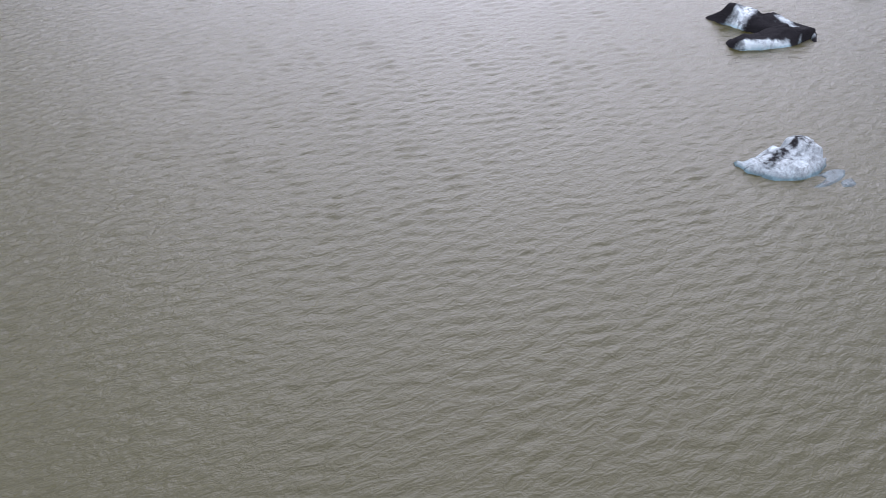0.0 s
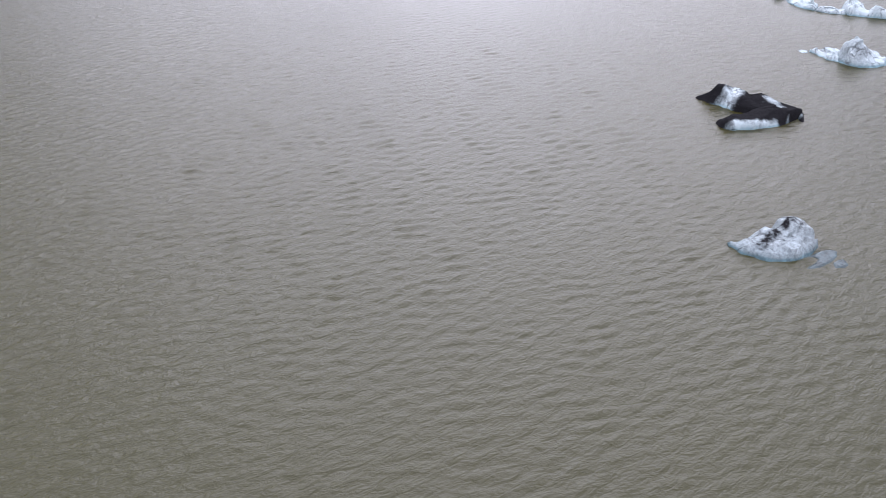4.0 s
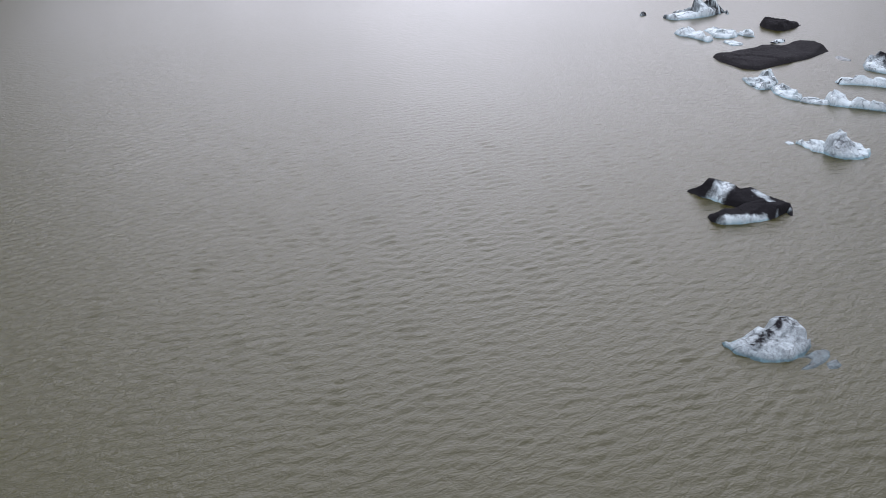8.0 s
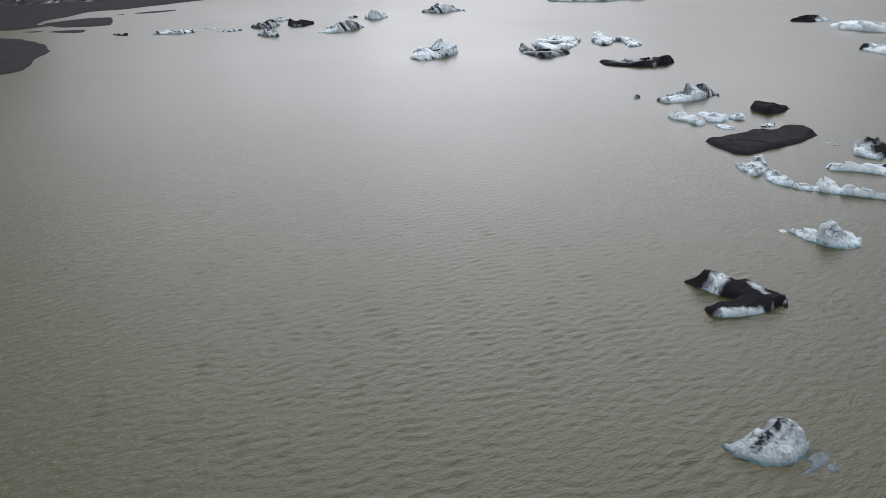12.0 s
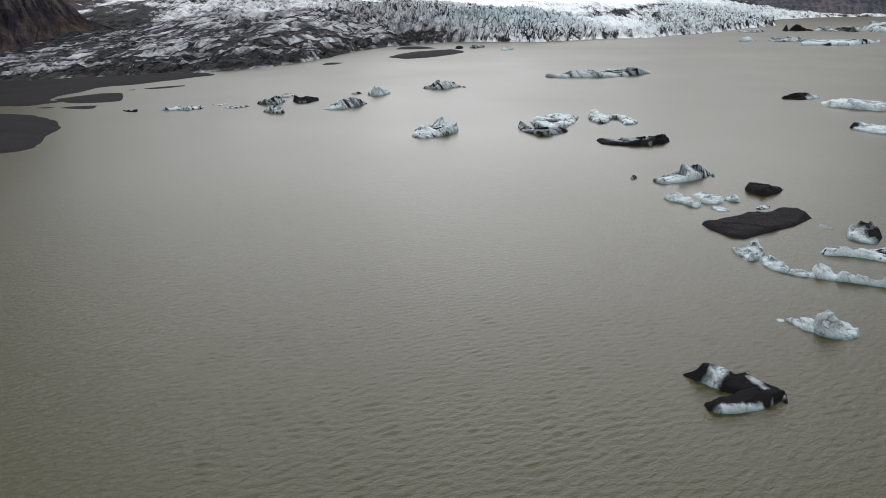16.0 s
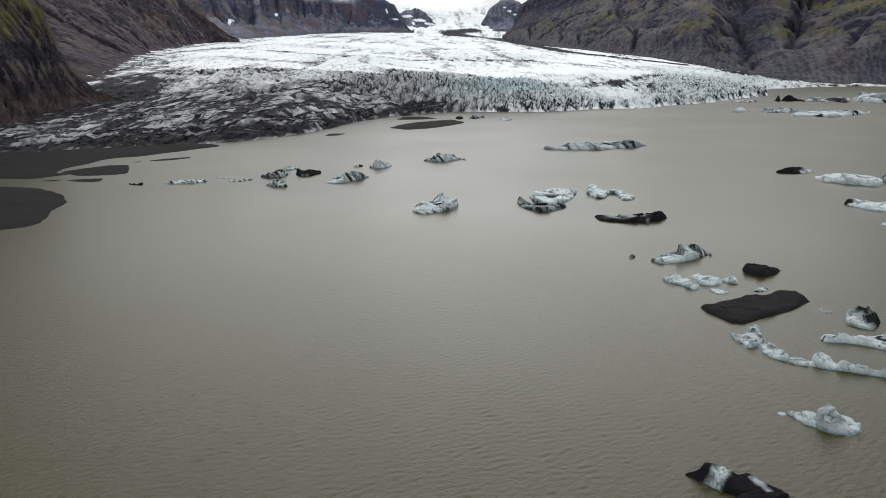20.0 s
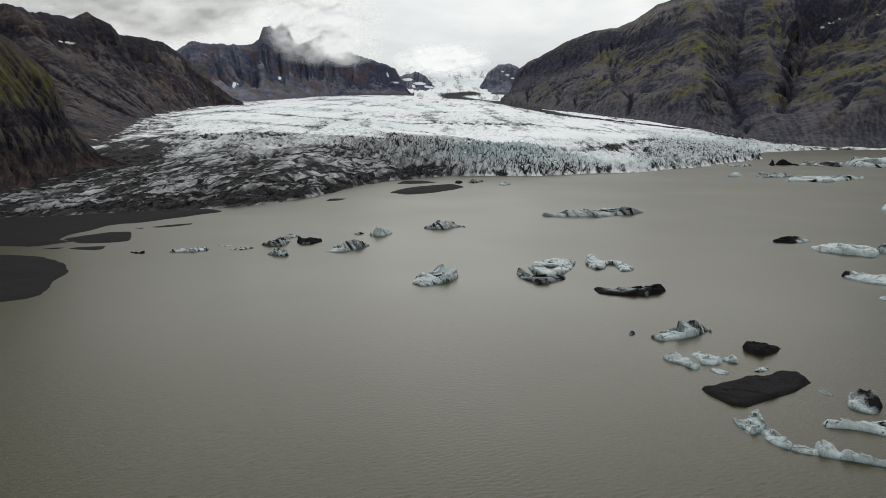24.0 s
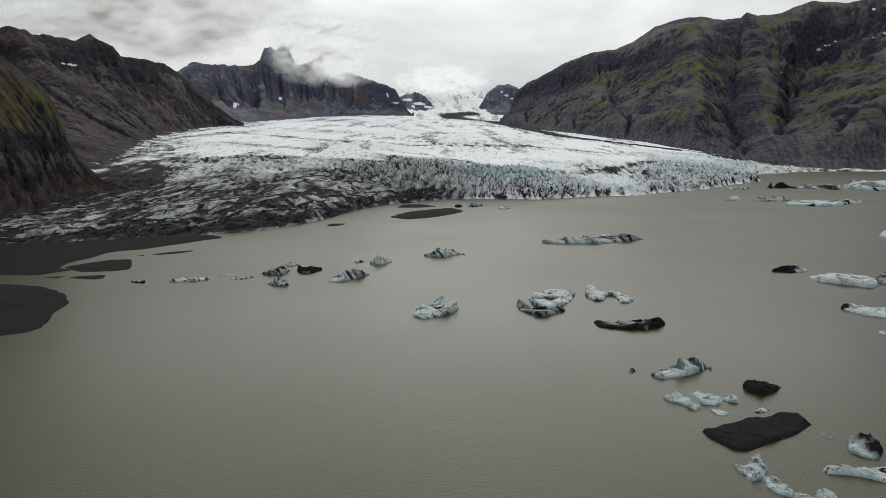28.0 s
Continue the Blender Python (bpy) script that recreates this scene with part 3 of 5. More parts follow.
def erode(x, y, z, soft, rounds=30, power=0.06):
    """Streams run from row to row down the slope and cut into it; gives the new heights and the flow."""
    nv, nu = z.shape
    z, cols = z.copy(), np.arange(nu)
    ways = [np.clip(cols + k, 0, nu - 1) for k in (-2, -1, 0, 1, 2)]
    runs = np.stack([np.hypot(x[:-1] - x[1:][:, w], y[:-1] - y[1:][:, w]) + 0.5 for w in ways])
    goals = np.stack(ways)
    for _ in range(rounds):
        pick = np.argmax(np.stack([z[:-1] - z[1:][:, w] for w in ways]) / runs, 0)
        goal = goals[pick, cols[None, :]]
        run = np.take_along_axis(runs, pick[None], 0)[0]
        flow = np.ones((nv, nu))
        for r in range(nv - 1):
            flow[r + 1] += np.bincount(goal[r], flow[r], nu)
        cut = power * soft[:-1] * np.clip(flow[:-1] - 12, 0, None) ** 0.5 / run
        for r in range(nv - 2, 0, -1):
            low = z[r + 1][goal[r]]
            z[r] = np.where(z[r] > low, (z[r] + cut[r] * low) / (1 + cut[r]), z[r])
        z[1:-1] += 0.24 * (z[1:-1, np.r_[1:nu, nu - 1]] + z[1:-1, np.r_[0, 0:nu - 1]] - 2 * z[1:-1])
    return z, flow


def mountain(label, crest, foot, nu, nv, seed, mat, sag=0.3, gully=18.0, jag=5.0, cliff=0.0, crag=0.5, rim=(0.05, 0.42), dip=0.12, bands=38.0, spurs=(), pale=0.0, moss=(0.0, 0.0, 1.0), red=0.0, wall=0.0, apron=0.3, calm=0.0, paint=(), patches=()):
    """A slope between a crest and a foot, cut by streams and stepped by beds of lava, with a back that falls away behind the crest.
    paint: (layer, x, z, half width, half height, tilt, amount) lays rock, moss or scree on one place."""
    top, base = resample(crest, nu), resample(foot, nu)
    length = np.r_[0, np.cumsum(np.linalg.norm(np.diff(top, axis=0), axis=1))]
    top[:, 2] += jag * (fractal(length / 55, length * 0 + seed, seed, 4) + 0.35 * ridged(length / 22, length * 0 + seed, seed + 5, 3))
    v = np.linspace(0, 1, nv)[:, None]
    lift = (1 - v) ** (1 + sag)
    if cliff:
        lift = lift * (1 - cliff) + cliff * (1 - smooth(v, *rim))
    x, y = top[:, 0] * (1 - v) + base[:, 0] * v, top[:, 1] * (1 - v) + base[:, 1] * v
    z = base[:, 2] + (top[:, 2] - base[:, 2]) * lift
    u = length[None, :] + 0 * v
    down = v * np.linalg.norm(top - base, axis=1)[None, :]
    lumps = fractal(x / 150, y / 150 + z / 90, seed + 30, 5)
    big = fractal(u / 330, down / 420, seed + 33, 3)
    body = smooth(v, 0.0, 0.16) * (1 - 0.75 * smooth(v, 0.78, 1.0))
    # Great spurs stand out of the slope, and ravines cut back into it.
    push = 0.9 * gully * big * body
    for at_top, at_foot, wide, much in spurs:
        off = (x - at_top * (1 - v) - at_foot * v + 40 * lumps) / wide
        push = push + much * np.exp(-np.abs(off) ** 1.4) * smooth(v, 0.02, 0.22) * (1 - 0.8 * smooth(v, 0.75, 1.0))
    y, z = y - 1.2 * push, z + 0.6 * push + 0.35 * gully * lumps * body
    # Beds of hard lava: they cut slower, and stand out as steps.
    bed = (z + dip * u + 14 * lumps) / bands
    hard = smooth(perlin(bed * 0.8, u / 700, seed + 40) + 0.2 * lumps, -0.08, 0.25) * (1 - smooth(v, 1 - 1.2 * apron, 1 - 0.6 * apron))
    worn, flow = erode(x, y, z + 2.5 * fractal(u / 14, down / 14, seed + 44, 3), 1.25 - 0.95 * hard)
    cutting = worn - z
    relief = cutting - widen(cutting, max(8, nu // 9))
    for _ in range(3):
        relief[1:-1] = 0.25 * (relief[:-2] + 2 * relief[1:-1] + relief[2:])
    relief = relief / max(relief[nv // 8:].std(), 1e-6)
    relief = relief * (1 - calm * smooth(v + 0.1 * big, rim[1] - 0.1, rim[1] + 0.12))
    crags = ridged(u / 50 + 0.8 * lumps, z / 60 + lumps, seed + 25, 4) - 0.6
    z = z + body * (0.42 * gully * np.clip(relief, -3.5, 2.5) + crag * 0.4 * gully * crags * (0.3 + 0.7 * hard))
    y = y - 4.0 * (hard - 0.4) * body
    # Steep faces stay bare and dark; loose stones and moss lie on the gentler ground.
    rise = np.gradient(z, axis=0) / np.maximum(np.hypot(np.gradient(x, axis=0), np.gradient(y, axis=0)), 0.3)
    side = np.gradient(z, axis=1) / np.maximum(np.hypot(np.gradient(x, axis=1), np.gradient(y, axis=1)), 0.3)
    steep = np.hypot(rise, 0.6 * side)
    bare = smooth(steep, np.percentile(steep, 55), np.percentile(steep, 92))
    stream = smooth(np.log(flow), np.log(60.0), np.log(900.0))
    rib = smooth(relief, 0.0, 1.4)
    streak = fractal(u / 9 + 1.5 * lumps, down / 190, seed + 50, 4, 0.6)
    cloudy = fractal(u / 120, down / 120, seed + 52, 5, 0.6)
    # Stream beds go darker and ribs paler.
    scree = 0.5 + 0.36 * streak + 0.7 * cloudy + 0.16 * rib - 0.5 * bare - 0.34 * stream - 0.2 * hard * (1 - smooth(v, 0.75, 0.95)) + pale
    scree -= wall * (1 - smooth(v + 0.16 * cloudy + 0.1 * rib, rim[1] - 0.12, rim[1] + 0.04))
    floor_part = smooth(v + 0.05 * cloudy, 1 - apron, 1 - 0.4 * apron)
    scree = scree * (1 - 0.75 * floor_part) + floor_part * (0.1 + 0.25 * streak)
    amount, low, high = moss
    tall = z / max(1.0, top[:, 2].max())
    grown = 0.24 + 0.9 * fractal(u / 130, down / 170, seed * 3 + 61, 4) + 0.4 * rib + 0.55 * streak + 0.3 * cloudy - 0.8 * bare - 0.5 * stream - 0.25 * hard
    grown = amount * smooth(grown, 0.0, 0.7) * smooth(tall, low - 0.1, low + 0.1) * (1 - smooth(tall, high - 0.1, high + 0.1))
    ochre = red * smooth(fractal(u / 110, z / 60, seed + 70, 4), 0.0, 0.35)
    for layer, px, pz, wide, high_half, tilt, much in paint:
        near = np.exp(-(((x - px + 18 * lumps) / wide) ** 2 + ((z - pz - tilt * (x - px) + 0.35 * high_half * cloudy) / high_half) ** 2) ** 1.5)
        if layer == "moss":
            grown = grown + much * near * smooth(0.55 + 0.9 * streak + 0.7 * cloudy - 0.3 * bare, 0.0, 0.6)
        elif layer == "red":
            ochre = ochre + much * near
        else:
            scree = scree + much * near
            grown = grown * (1 - 0.9 * near * (much < 0))
    away = top[:, :2] - base[:, :2]
    away = away / np.linalg.norm(away, axis=1)[:, None]
    back = np.linspace(1, 0.02, 7)[:, None]
    bx = top[:, 0] + away[:, 0] * back * top[:, 2] * 1.4
    by = top[:, 1] + away[:, 1] * back * top[:, 2] * 1.4
    bz = top[:, 2] * (1 - back)
    ex, ey, ez = x[-1:] - away[:, 0] * 45, y[-1:] - away[:, 1] * 45, z[-1:] - 40
    x, y, z = np.r_[bx, x, ex], np.r_[by, y, ey], np.r_[bz, z, ez]

    def full(a):
        return np.r_[np.repeat(a[:1], 7, 0), a, a[-1:]]

    snow = np.zeros_like(z)
    for px, py, pz, r, tall_by in patches:
        snow = np.maximum(snow, np.exp(-(((x - px + 0.35 * (z - pz)) / r) ** 2 + ((y - py) / (r * 40)) ** 2 + ((z - pz) / (r * tall_by)) ** 2)))
    ob = sheet("mountain", x, y, z, mat, flip=True, moss=full(np.clip(grown, 0, 1.6)), snow=snow, red=full(np.clip(ochre, 0, 1)), scree=full(np.clip(scree, 0, 1)))
    return tagged(ob, label, "mountain", kind="structure")


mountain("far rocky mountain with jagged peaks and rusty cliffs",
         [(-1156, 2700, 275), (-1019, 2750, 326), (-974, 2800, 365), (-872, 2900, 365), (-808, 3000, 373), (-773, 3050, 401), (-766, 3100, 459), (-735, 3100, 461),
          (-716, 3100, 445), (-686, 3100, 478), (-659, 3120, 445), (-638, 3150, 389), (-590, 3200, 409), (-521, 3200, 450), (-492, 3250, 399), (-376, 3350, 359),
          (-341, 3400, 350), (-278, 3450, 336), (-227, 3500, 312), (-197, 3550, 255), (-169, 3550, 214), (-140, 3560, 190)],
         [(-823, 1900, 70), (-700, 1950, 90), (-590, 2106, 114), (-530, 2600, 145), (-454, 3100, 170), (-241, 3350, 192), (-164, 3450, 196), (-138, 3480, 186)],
         520, 200, 2, HAZED_BASALT, sag=0.5, gully=20, jag=9, cliff=0.42, rim=(0.04, 0.46), crag=0.9, wall=0.45, calm=0.75, red=0.9, moss=(0.75, 0.3, 0.6), pale=0.05, apron=0.2, bands=30,
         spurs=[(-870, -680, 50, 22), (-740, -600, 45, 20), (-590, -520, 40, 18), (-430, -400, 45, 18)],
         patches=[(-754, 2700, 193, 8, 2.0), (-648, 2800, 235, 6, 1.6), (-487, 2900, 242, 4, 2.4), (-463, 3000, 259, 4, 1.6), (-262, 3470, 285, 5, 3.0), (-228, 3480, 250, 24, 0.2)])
mountain("brown scree mountainside with a rocky crest",
         [(-1750, 1450, 380), (-1053, 1500, 322), (-986, 1500, 294), (-916, 1500, 298), (-892, 1500, 303), (-875, 1550, 294), (-854, 1600, 294), (-836, 1650, 296), (-827, 1700, 311),
          (-782, 1700, 292), (-779, 1750, 272), (-739, 1800, 267), (-716, 1850, 263), (-704, 1900, 252), (-674, 1950, 206), (-607, 1950, 153), (-547, 1950, 112)],
         [(-600, 760, -5), (-480, 740, 5), (-380, 725, 12), (-300, 705, 18), (-325, 786, 33), (-365, 870, 45), (-435, 1046, 56), (-548, 1390, 76), (-589, 1594, 88), (-594, 1900, 103), (-540, 1950, 106)],
         760, 300, 4, SCREE, sag=0.25, gully=15, jag=9, calm=0.5, cliff=0.1, rim=(0.03, 0.22), crag=0.9, wall=0.5, red=0.45, moss=(0.6, 0.35, 0.75), pale=-0.12, apron=0.25, bands=34, dip=0.2,
         paint=[("scree", -690, 222, 60, 14, -0.5, 0.45), ("moss", -660, 205, 50, 12, -0.5, 0.5), ("rock", -560, 175, 60, 16, -0.5, -0.6), ("rock", -640, 240, 40, 14, -0.3, -0.5), ("red", -343, 45, 26, 14, -0.5, 0.8), ("scree", -343, 45, 26, 12, -0.5, 0.4), ("rock", -480, 120, 50, 10, -0.5, -0.5)],
         patches=[(-800, 1600, 232, 7, 0.4)])
mountain("steep dark hillside with green moss",
         [(-520, 600, 265), (-474, 640, 224), (-442, 650, 178), (-406, 660, 148), (-397, 670, 139), (-388, 680, 127), (-381, 690, 117), (-374, 690, 106),
          (-369, 690, 87), (-366, 690, 74), (-358, 700, 55), (-340, 705, 34), (-302, 712, 18)],
         [(-450, 400, -5), (-405, 480, 0), (-371, 535, 4), (-361, 559, 7), (-352, 608, 10), (-348, 655, 13), (-338, 690, 16), (-300, 705, 18)],
         420, 280, 6, SCREE, sag=0.05, gully=7, jag=3, crag=0.7, pale=0.1, red=0.5, moss=(1.7, 0.3, 0.95), apron=0.15, bands=16, dip=0.3,
         paint=[("moss", -388, 105, 60, 26, 0.0, 1.0), ("moss", -430, 160, 60, 36, 0.0, 0.7), ("moss", -370, 52, 40, 9, 0.0, 0.8), ("rock", -375, 72, 50, 7, -0.2, -0.9), ("rock", -372, 32, 70, 16, 0.0, -0.8), ("red", -350, 24, 30, 14, -0.3, 0.8)])
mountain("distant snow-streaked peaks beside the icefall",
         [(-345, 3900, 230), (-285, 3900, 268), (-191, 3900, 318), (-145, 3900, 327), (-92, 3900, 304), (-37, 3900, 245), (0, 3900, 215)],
         [(-345, 3600, 180), (-180, 3600, 195), (0, 3650, 195)], 140, 60, 8, HAZED_BASALT, gully=10, jag=14, red=0.3, pale=0.1, apron=0.05,
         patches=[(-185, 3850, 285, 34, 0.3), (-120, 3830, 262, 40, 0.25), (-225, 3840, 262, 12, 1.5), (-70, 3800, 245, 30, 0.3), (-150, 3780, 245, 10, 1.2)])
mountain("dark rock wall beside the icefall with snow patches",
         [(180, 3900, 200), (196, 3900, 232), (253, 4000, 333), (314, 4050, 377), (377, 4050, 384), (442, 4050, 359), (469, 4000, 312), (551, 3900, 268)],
         [(176, 3700, 190), (288, 3700, 215), (406, 3700, 220), (524, 3700, 220)], 160, 80, 10, HAZED_BASALT, gully=10, jag=8, cliff=0.5, pale=0.12, apron=0.05,
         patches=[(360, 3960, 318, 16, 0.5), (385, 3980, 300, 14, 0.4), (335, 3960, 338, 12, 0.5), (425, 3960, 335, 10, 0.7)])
mountain("long dark mountain with gullies, patchy moss and a cliffed end",
         [(305, 3250, 195), (325, 3250, 248), (339, 3250, 293), (385, 3250, 329), (424, 3200, 345), (540, 3150, 409), (651, 3100, 449), (736, 3050, 455), (793, 3000, 479),
          (869, 2950, 533), (944, 2900, 554), (1016, 2850, 557), (1105, 2850, 544), (1176, 2850, 553), (1197, 2850, 575), (1238, 2850, 562), (1326, 2850, 569),
          (1390, 2850, 597), (1455, 2850, 618), (1561, 2800, 601), (1596, 2750, 604), (1710, 2700, 636), (1957, 2500, 707)],
         [(242, 2950, 165), (349, 2600, 120), (427, 2450, 99), (560, 2200, 75), (670, 2000, 53), (791, 1900, 32), (920, 1850, 14), (1171, 1850, 12), (1517, 1850, 12), (1900, 1800, 5)],
         860, 340, 12, TUFF, sag=0.12, gully=22, jag=4, crag=0.4, calm=0.3, cliff=0.16, rim=(0.03, 0.24), bands=46, dip=-0.05, red=0.3, moss=(1.1, 0.2, 0.82), apron=0.22, pale=-0.07,
         spurs=[(980, 690, 110, 60), (1560, 800, 120, -95), (1960, 980, 200, 90), (1250, 860, 50, 26), (1360, 880, 45, 30), (1180, 770, 80, -35), (640, 560, 60, 22), (760, 610, 50, -20)],
         paint=[("rock", 420, 300, 190, 62, 0.42, -0.9), ("rock", 640, 385, 130, 40, 0.4, -0.8), ("rock", 860, 400, 120, 26, 0.1, -0.6), ("scree", 800, 470, 110, 34, 0.35, 0.4), ("scree", 960, 520, 120, 26, 0.1, 0.3),
                ("rock", 1010, 230, 60, 60, 0.3, -0.7), ("rock", 1240, 330, 110, 34, 0.5, -0.6), ("rock", 1430, 480, 60, 60, 0.6, -0.5), ("rock", 930, 120, 60, 40, 0.3, -0.5),
                ("moss", 631, 205, 70, 18, 0.3, 0.6), ("moss", 747, 165, 60, 18, 0.3, 0.8), ("moss", 950, 340, 90, 80, 0.0, 0.6), ("moss", 1224, 384, 26, 60, 0.3, 0.7), ("moss", 1300, 370, 24, 50, 0.3, 0.6), ("moss", 1068, 142, 110, 14, 0.1, 0.9), ("moss", 1250, 230, 160, 40, 0.25, 0.4)],
         patches=[(1452, 2600, 425, 11, 0.5), (1475, 2600, 440, 8, 0.6), (1500, 2620, 452, 6, 0.7), (1600, 2600, 462, 16, 0.35), (1560, 2600, 447, 8, 0.4), (1600, 2680, 560, 5, 1.2)])


def cloud_bank(label, x0, x1, y0, z0, z1, seed, strength, lean=1.4, mat=CLOUD):
    """A soft sheet of cloud whose upper side leans to the open sky."""
    gx, gz = np.meshgrid(np.linspace(x0, x1, 110), np.linspace(z0, z1, 60))
    u, w = (gx - x0) / (x1 - x0) * 2 - 1, (gz - z0) / (z1 - z0) * 2 - 1
    gy = y0 - lean * (gz - z0) + 25 * fractal(gx / 120, gz / 60, seed, 3)
    ball = np.clip(1 - u * u - w * w, 0, 1)
    thick = strength * ball**1.2 + 1.1 * fractal(gx / (0.22 * (x1 - x0)), gz / (0.3 * (z1 - z0)), seed + 3, 5) * ball**0.6
    ob = sheet("cloud", gx, gy, gz, mat, thick=np.clip(thick, 0, 1.1) * smooth(1 - np.abs(w), 0, 0.3) * smooth(1 - np.abs(u), 0, 0.2))
    tagged(ob, label, "cloud", kind="structure")


cloud_bank("soft white cloud wrapped round the peaks", -735, -190, 2960, 265, 560, 3, 1.15, 0.8)
cloud_bank("pale cloud over the icefall", -330, 330, 4420, 330, 520, 14, 1.3)
cloud_bank("grey cloud hanging low over the western crest", -2400, -560, 3700, 400, 1150, 9, 1.0, 0.0, SHADED_CLOUD)

# ---- ice in the lagoon ----
def berg_tone(style, x, y, z, hull, seed):
    """How much ash covers the ice, 0 to 1, for each look."""
    size = max(1.5, hull / 9)
    x, y = x + 0.9 * z, y - 1.1 * z
    turn = 0.9 + 0.6 * math.sin(seed * 1.7)
    across, along_it = x * math.cos(turn) + y * math.sin(turn), y * math.cos(turn) - x * math.sin(turn)
    soft = fractal(across / size * 0.9, along_it / size * 0.4, seed, 4)
    fine = fractal(across / size * 2.6, along_it / size * 0.9, seed + 4, 3)
    _, crack = cells(x + soft * 0.4 * size, y + fine * 0.3 * size, size * 2.2, seed)
    cracks = 1 - smooth(crack, 0.0, 0.06)
    stripes = smooth(fractal(across / size * 1.5 + 0.5 * soft, along_it / size * 0.3, seed + 21, 3), 0.0, 0.22)
    return {
        "clean": 0.22 + 0.28 * soft + 0.14 * cracks + 0.1 * fine,
        "grey": 0.38 + 0.4 * soft,
        "pale": 0.5 + 0.14 * soft + 0.06 * fine,
        "awash": 0.6 + 0.3 * soft,
        "veined": 0.24 + 0.5 * soft + 0.75 * (1 - smooth(np.abs(soft), 0.0, 0.05)) * 0.7 + 0.3 * cracks,
        "streaked": 0.26 + 0.65 * smooth(fine + 0.5 * soft, 0.1, 0.5),
        "striped": 0.2 + 0.6 * stripes + 0.4 * soft + 0.4 * fine,
        "striped2": 0.06 + 0.4 * stripes + 0.2 * soft,
        # Cracked ice also goes darker towards its foot.
        "cracked": 0.24 + 0.6 * cracks + 0.5 * soft + 0.25 * fine + 0.2 * smooth(-z, -1.4, -0.3),
        "mixed": 0.5 + 1.1 * soft,
        "dirty": 0.66 + 0.55 * soft + 0.2 * cracks,
        "dirty2": 0.47 + 0.4 * soft + 0.3 * cracks + 0.08 * stripes + 0.35 * fine,
        "black": 1.05 + 0.2 * soft,
        "gravel": 1.0 + 0.2 * soft,
    }[style]


def ice_block(name, outline, h, seed, peaks=(), patches=(), style="clean", blue=0.5, bands=(), edge=1.0, rough=0.6, grow=0.0, parent=None, origin=(0, 0)):
    """Floating ice: a rough top inside an outline, steep flanks, and a foot under the water."""
    pts = rounded([(x - origin[0], y - origin[1]) for x, y in outline])
    px, py = np.array(pts).T
    hull = max(np.ptp(px), np.ptp(py))
    step = hull / (92 if hull < 45 else 120)
    gx, gy = np.meshgrid(np.arange(px.min() - 3 * step, px.max() + 3.5 * step, step), np.arange(py.min() - 3 * step, py.max() + 3.5 * step, step))
    s = max(0.8, hull / 10)
    d = inside_distance(gx, gy, pts) + 0.018 * hull**0.8 + grow + 0.07 * min(1.0, 1.3 * rough) * s * fractal(gx / s, gy / s, seed, 3)
    flank = edge * (0.5 + 2.4 * smooth(fractal(gx / (0.3 * hull), gy / (0.3 * hull), seed + 31, 2), -0.3, 0.45))
    inner = np.clip(d / flank, 0, 1)
    body, lift = h * (0.4 * smooth(inner, 0, 0.3) + 0.6 * inner**0.85), 0.0
    for x, y, top, r in peaks:
        reach = np.hypot(gx - x + origin[0], gy - y + origin[1]) / r
        lift = np.maximum(lift, (top - h) * np.exp(-(reach**2) * 1.1) * smooth(inner, 0.0, 0.7))
    way = seed * 2.4
    lean = (gx * math.cos(way) + gy * math.sin(way)) / hull
    body = body * np.clip(0.9 + 0.7 * lean, 0.5, 1.25) + lift
    who, border, plane = cells(gx + 0.25 * s * perlin(gx / s, gy / s, seed + 8), gy * 1.25, s * 2.5, seed + 2, True)
    _, _, chip = cells(gx, gy * 1.2, s * 0.6, seed + 5, True)
    chips = fractal(gx / s * 1.4, gy / s * 1.4, seed + 11, 4)
    facets = 0.9 * (who - 0.5) + 1.9 * plane - 0.5 * (1 - smooth(border, 0, 0.07))
    fold = ridged(gx / s * 0.9, gy / s * 1.5, seed + 13, 3) - 0.5
    body = body * (1 + rough * inner * (0.15 * chips + 0.5 * facets + 0.08 * chip + 0.2 * fold))
    z = np.where(d > 0, np.maximum(body, 0.35 * np.minimum(d, 0.25)), np.maximum(1.6 * d, -1.2))
    tone = berg_tone(style, gx, gy, z, hull, seed) + (0.0 if rough < 0.5 else 0.24) * (1 - smooth(border, 0.01, 0.09)) * smooth(chips, -0.3, 0.2)
    for x, y, r, amount in patches:
        near = np.exp(-((np.hypot(gx - x + origin[0] + 0.25 * r * chips, gy - y + origin[1]) / r) ** 2) ** 1.2)
        tone = np.maximum(tone, near * amount) if amount > 0 else tone + near * amount
    for ax, ay, bx, by, r, amount in bands:
        off = line_distance(gx + 0.3 * r * chips, gy, [(ax - origin[0], ay - origin[1]), (bx - origin[0], by - origin[1])])
        near = np.exp(-((off / r) ** 2) ** 1.3) * (1 + 0.5 * chips)
        tone = np.maximum(tone, near * amount) if amount > 0 else tone + near * amount
    # Blue at the foot, plus undercut shade and dark reflection painted along the waterline.
    wet_shade = (0.35 + 0.65 * blue) * (1 - smooth(z, 0.04 * h, 0.3 * h)) + 0.3 * blue * (1 - smooth(z, 0.2 * h, 0.8 * h)) + 0.3 * blue * (1 - smooth(tone, 0.1, 0.5)) * smooth(chips, -0.1, 0.5)
    live = np.maximum.reduce([d[:-1, :-1], d[1:, :-1], d[:-1, 1:], d[1:, 1:]]) > -1.2 * step
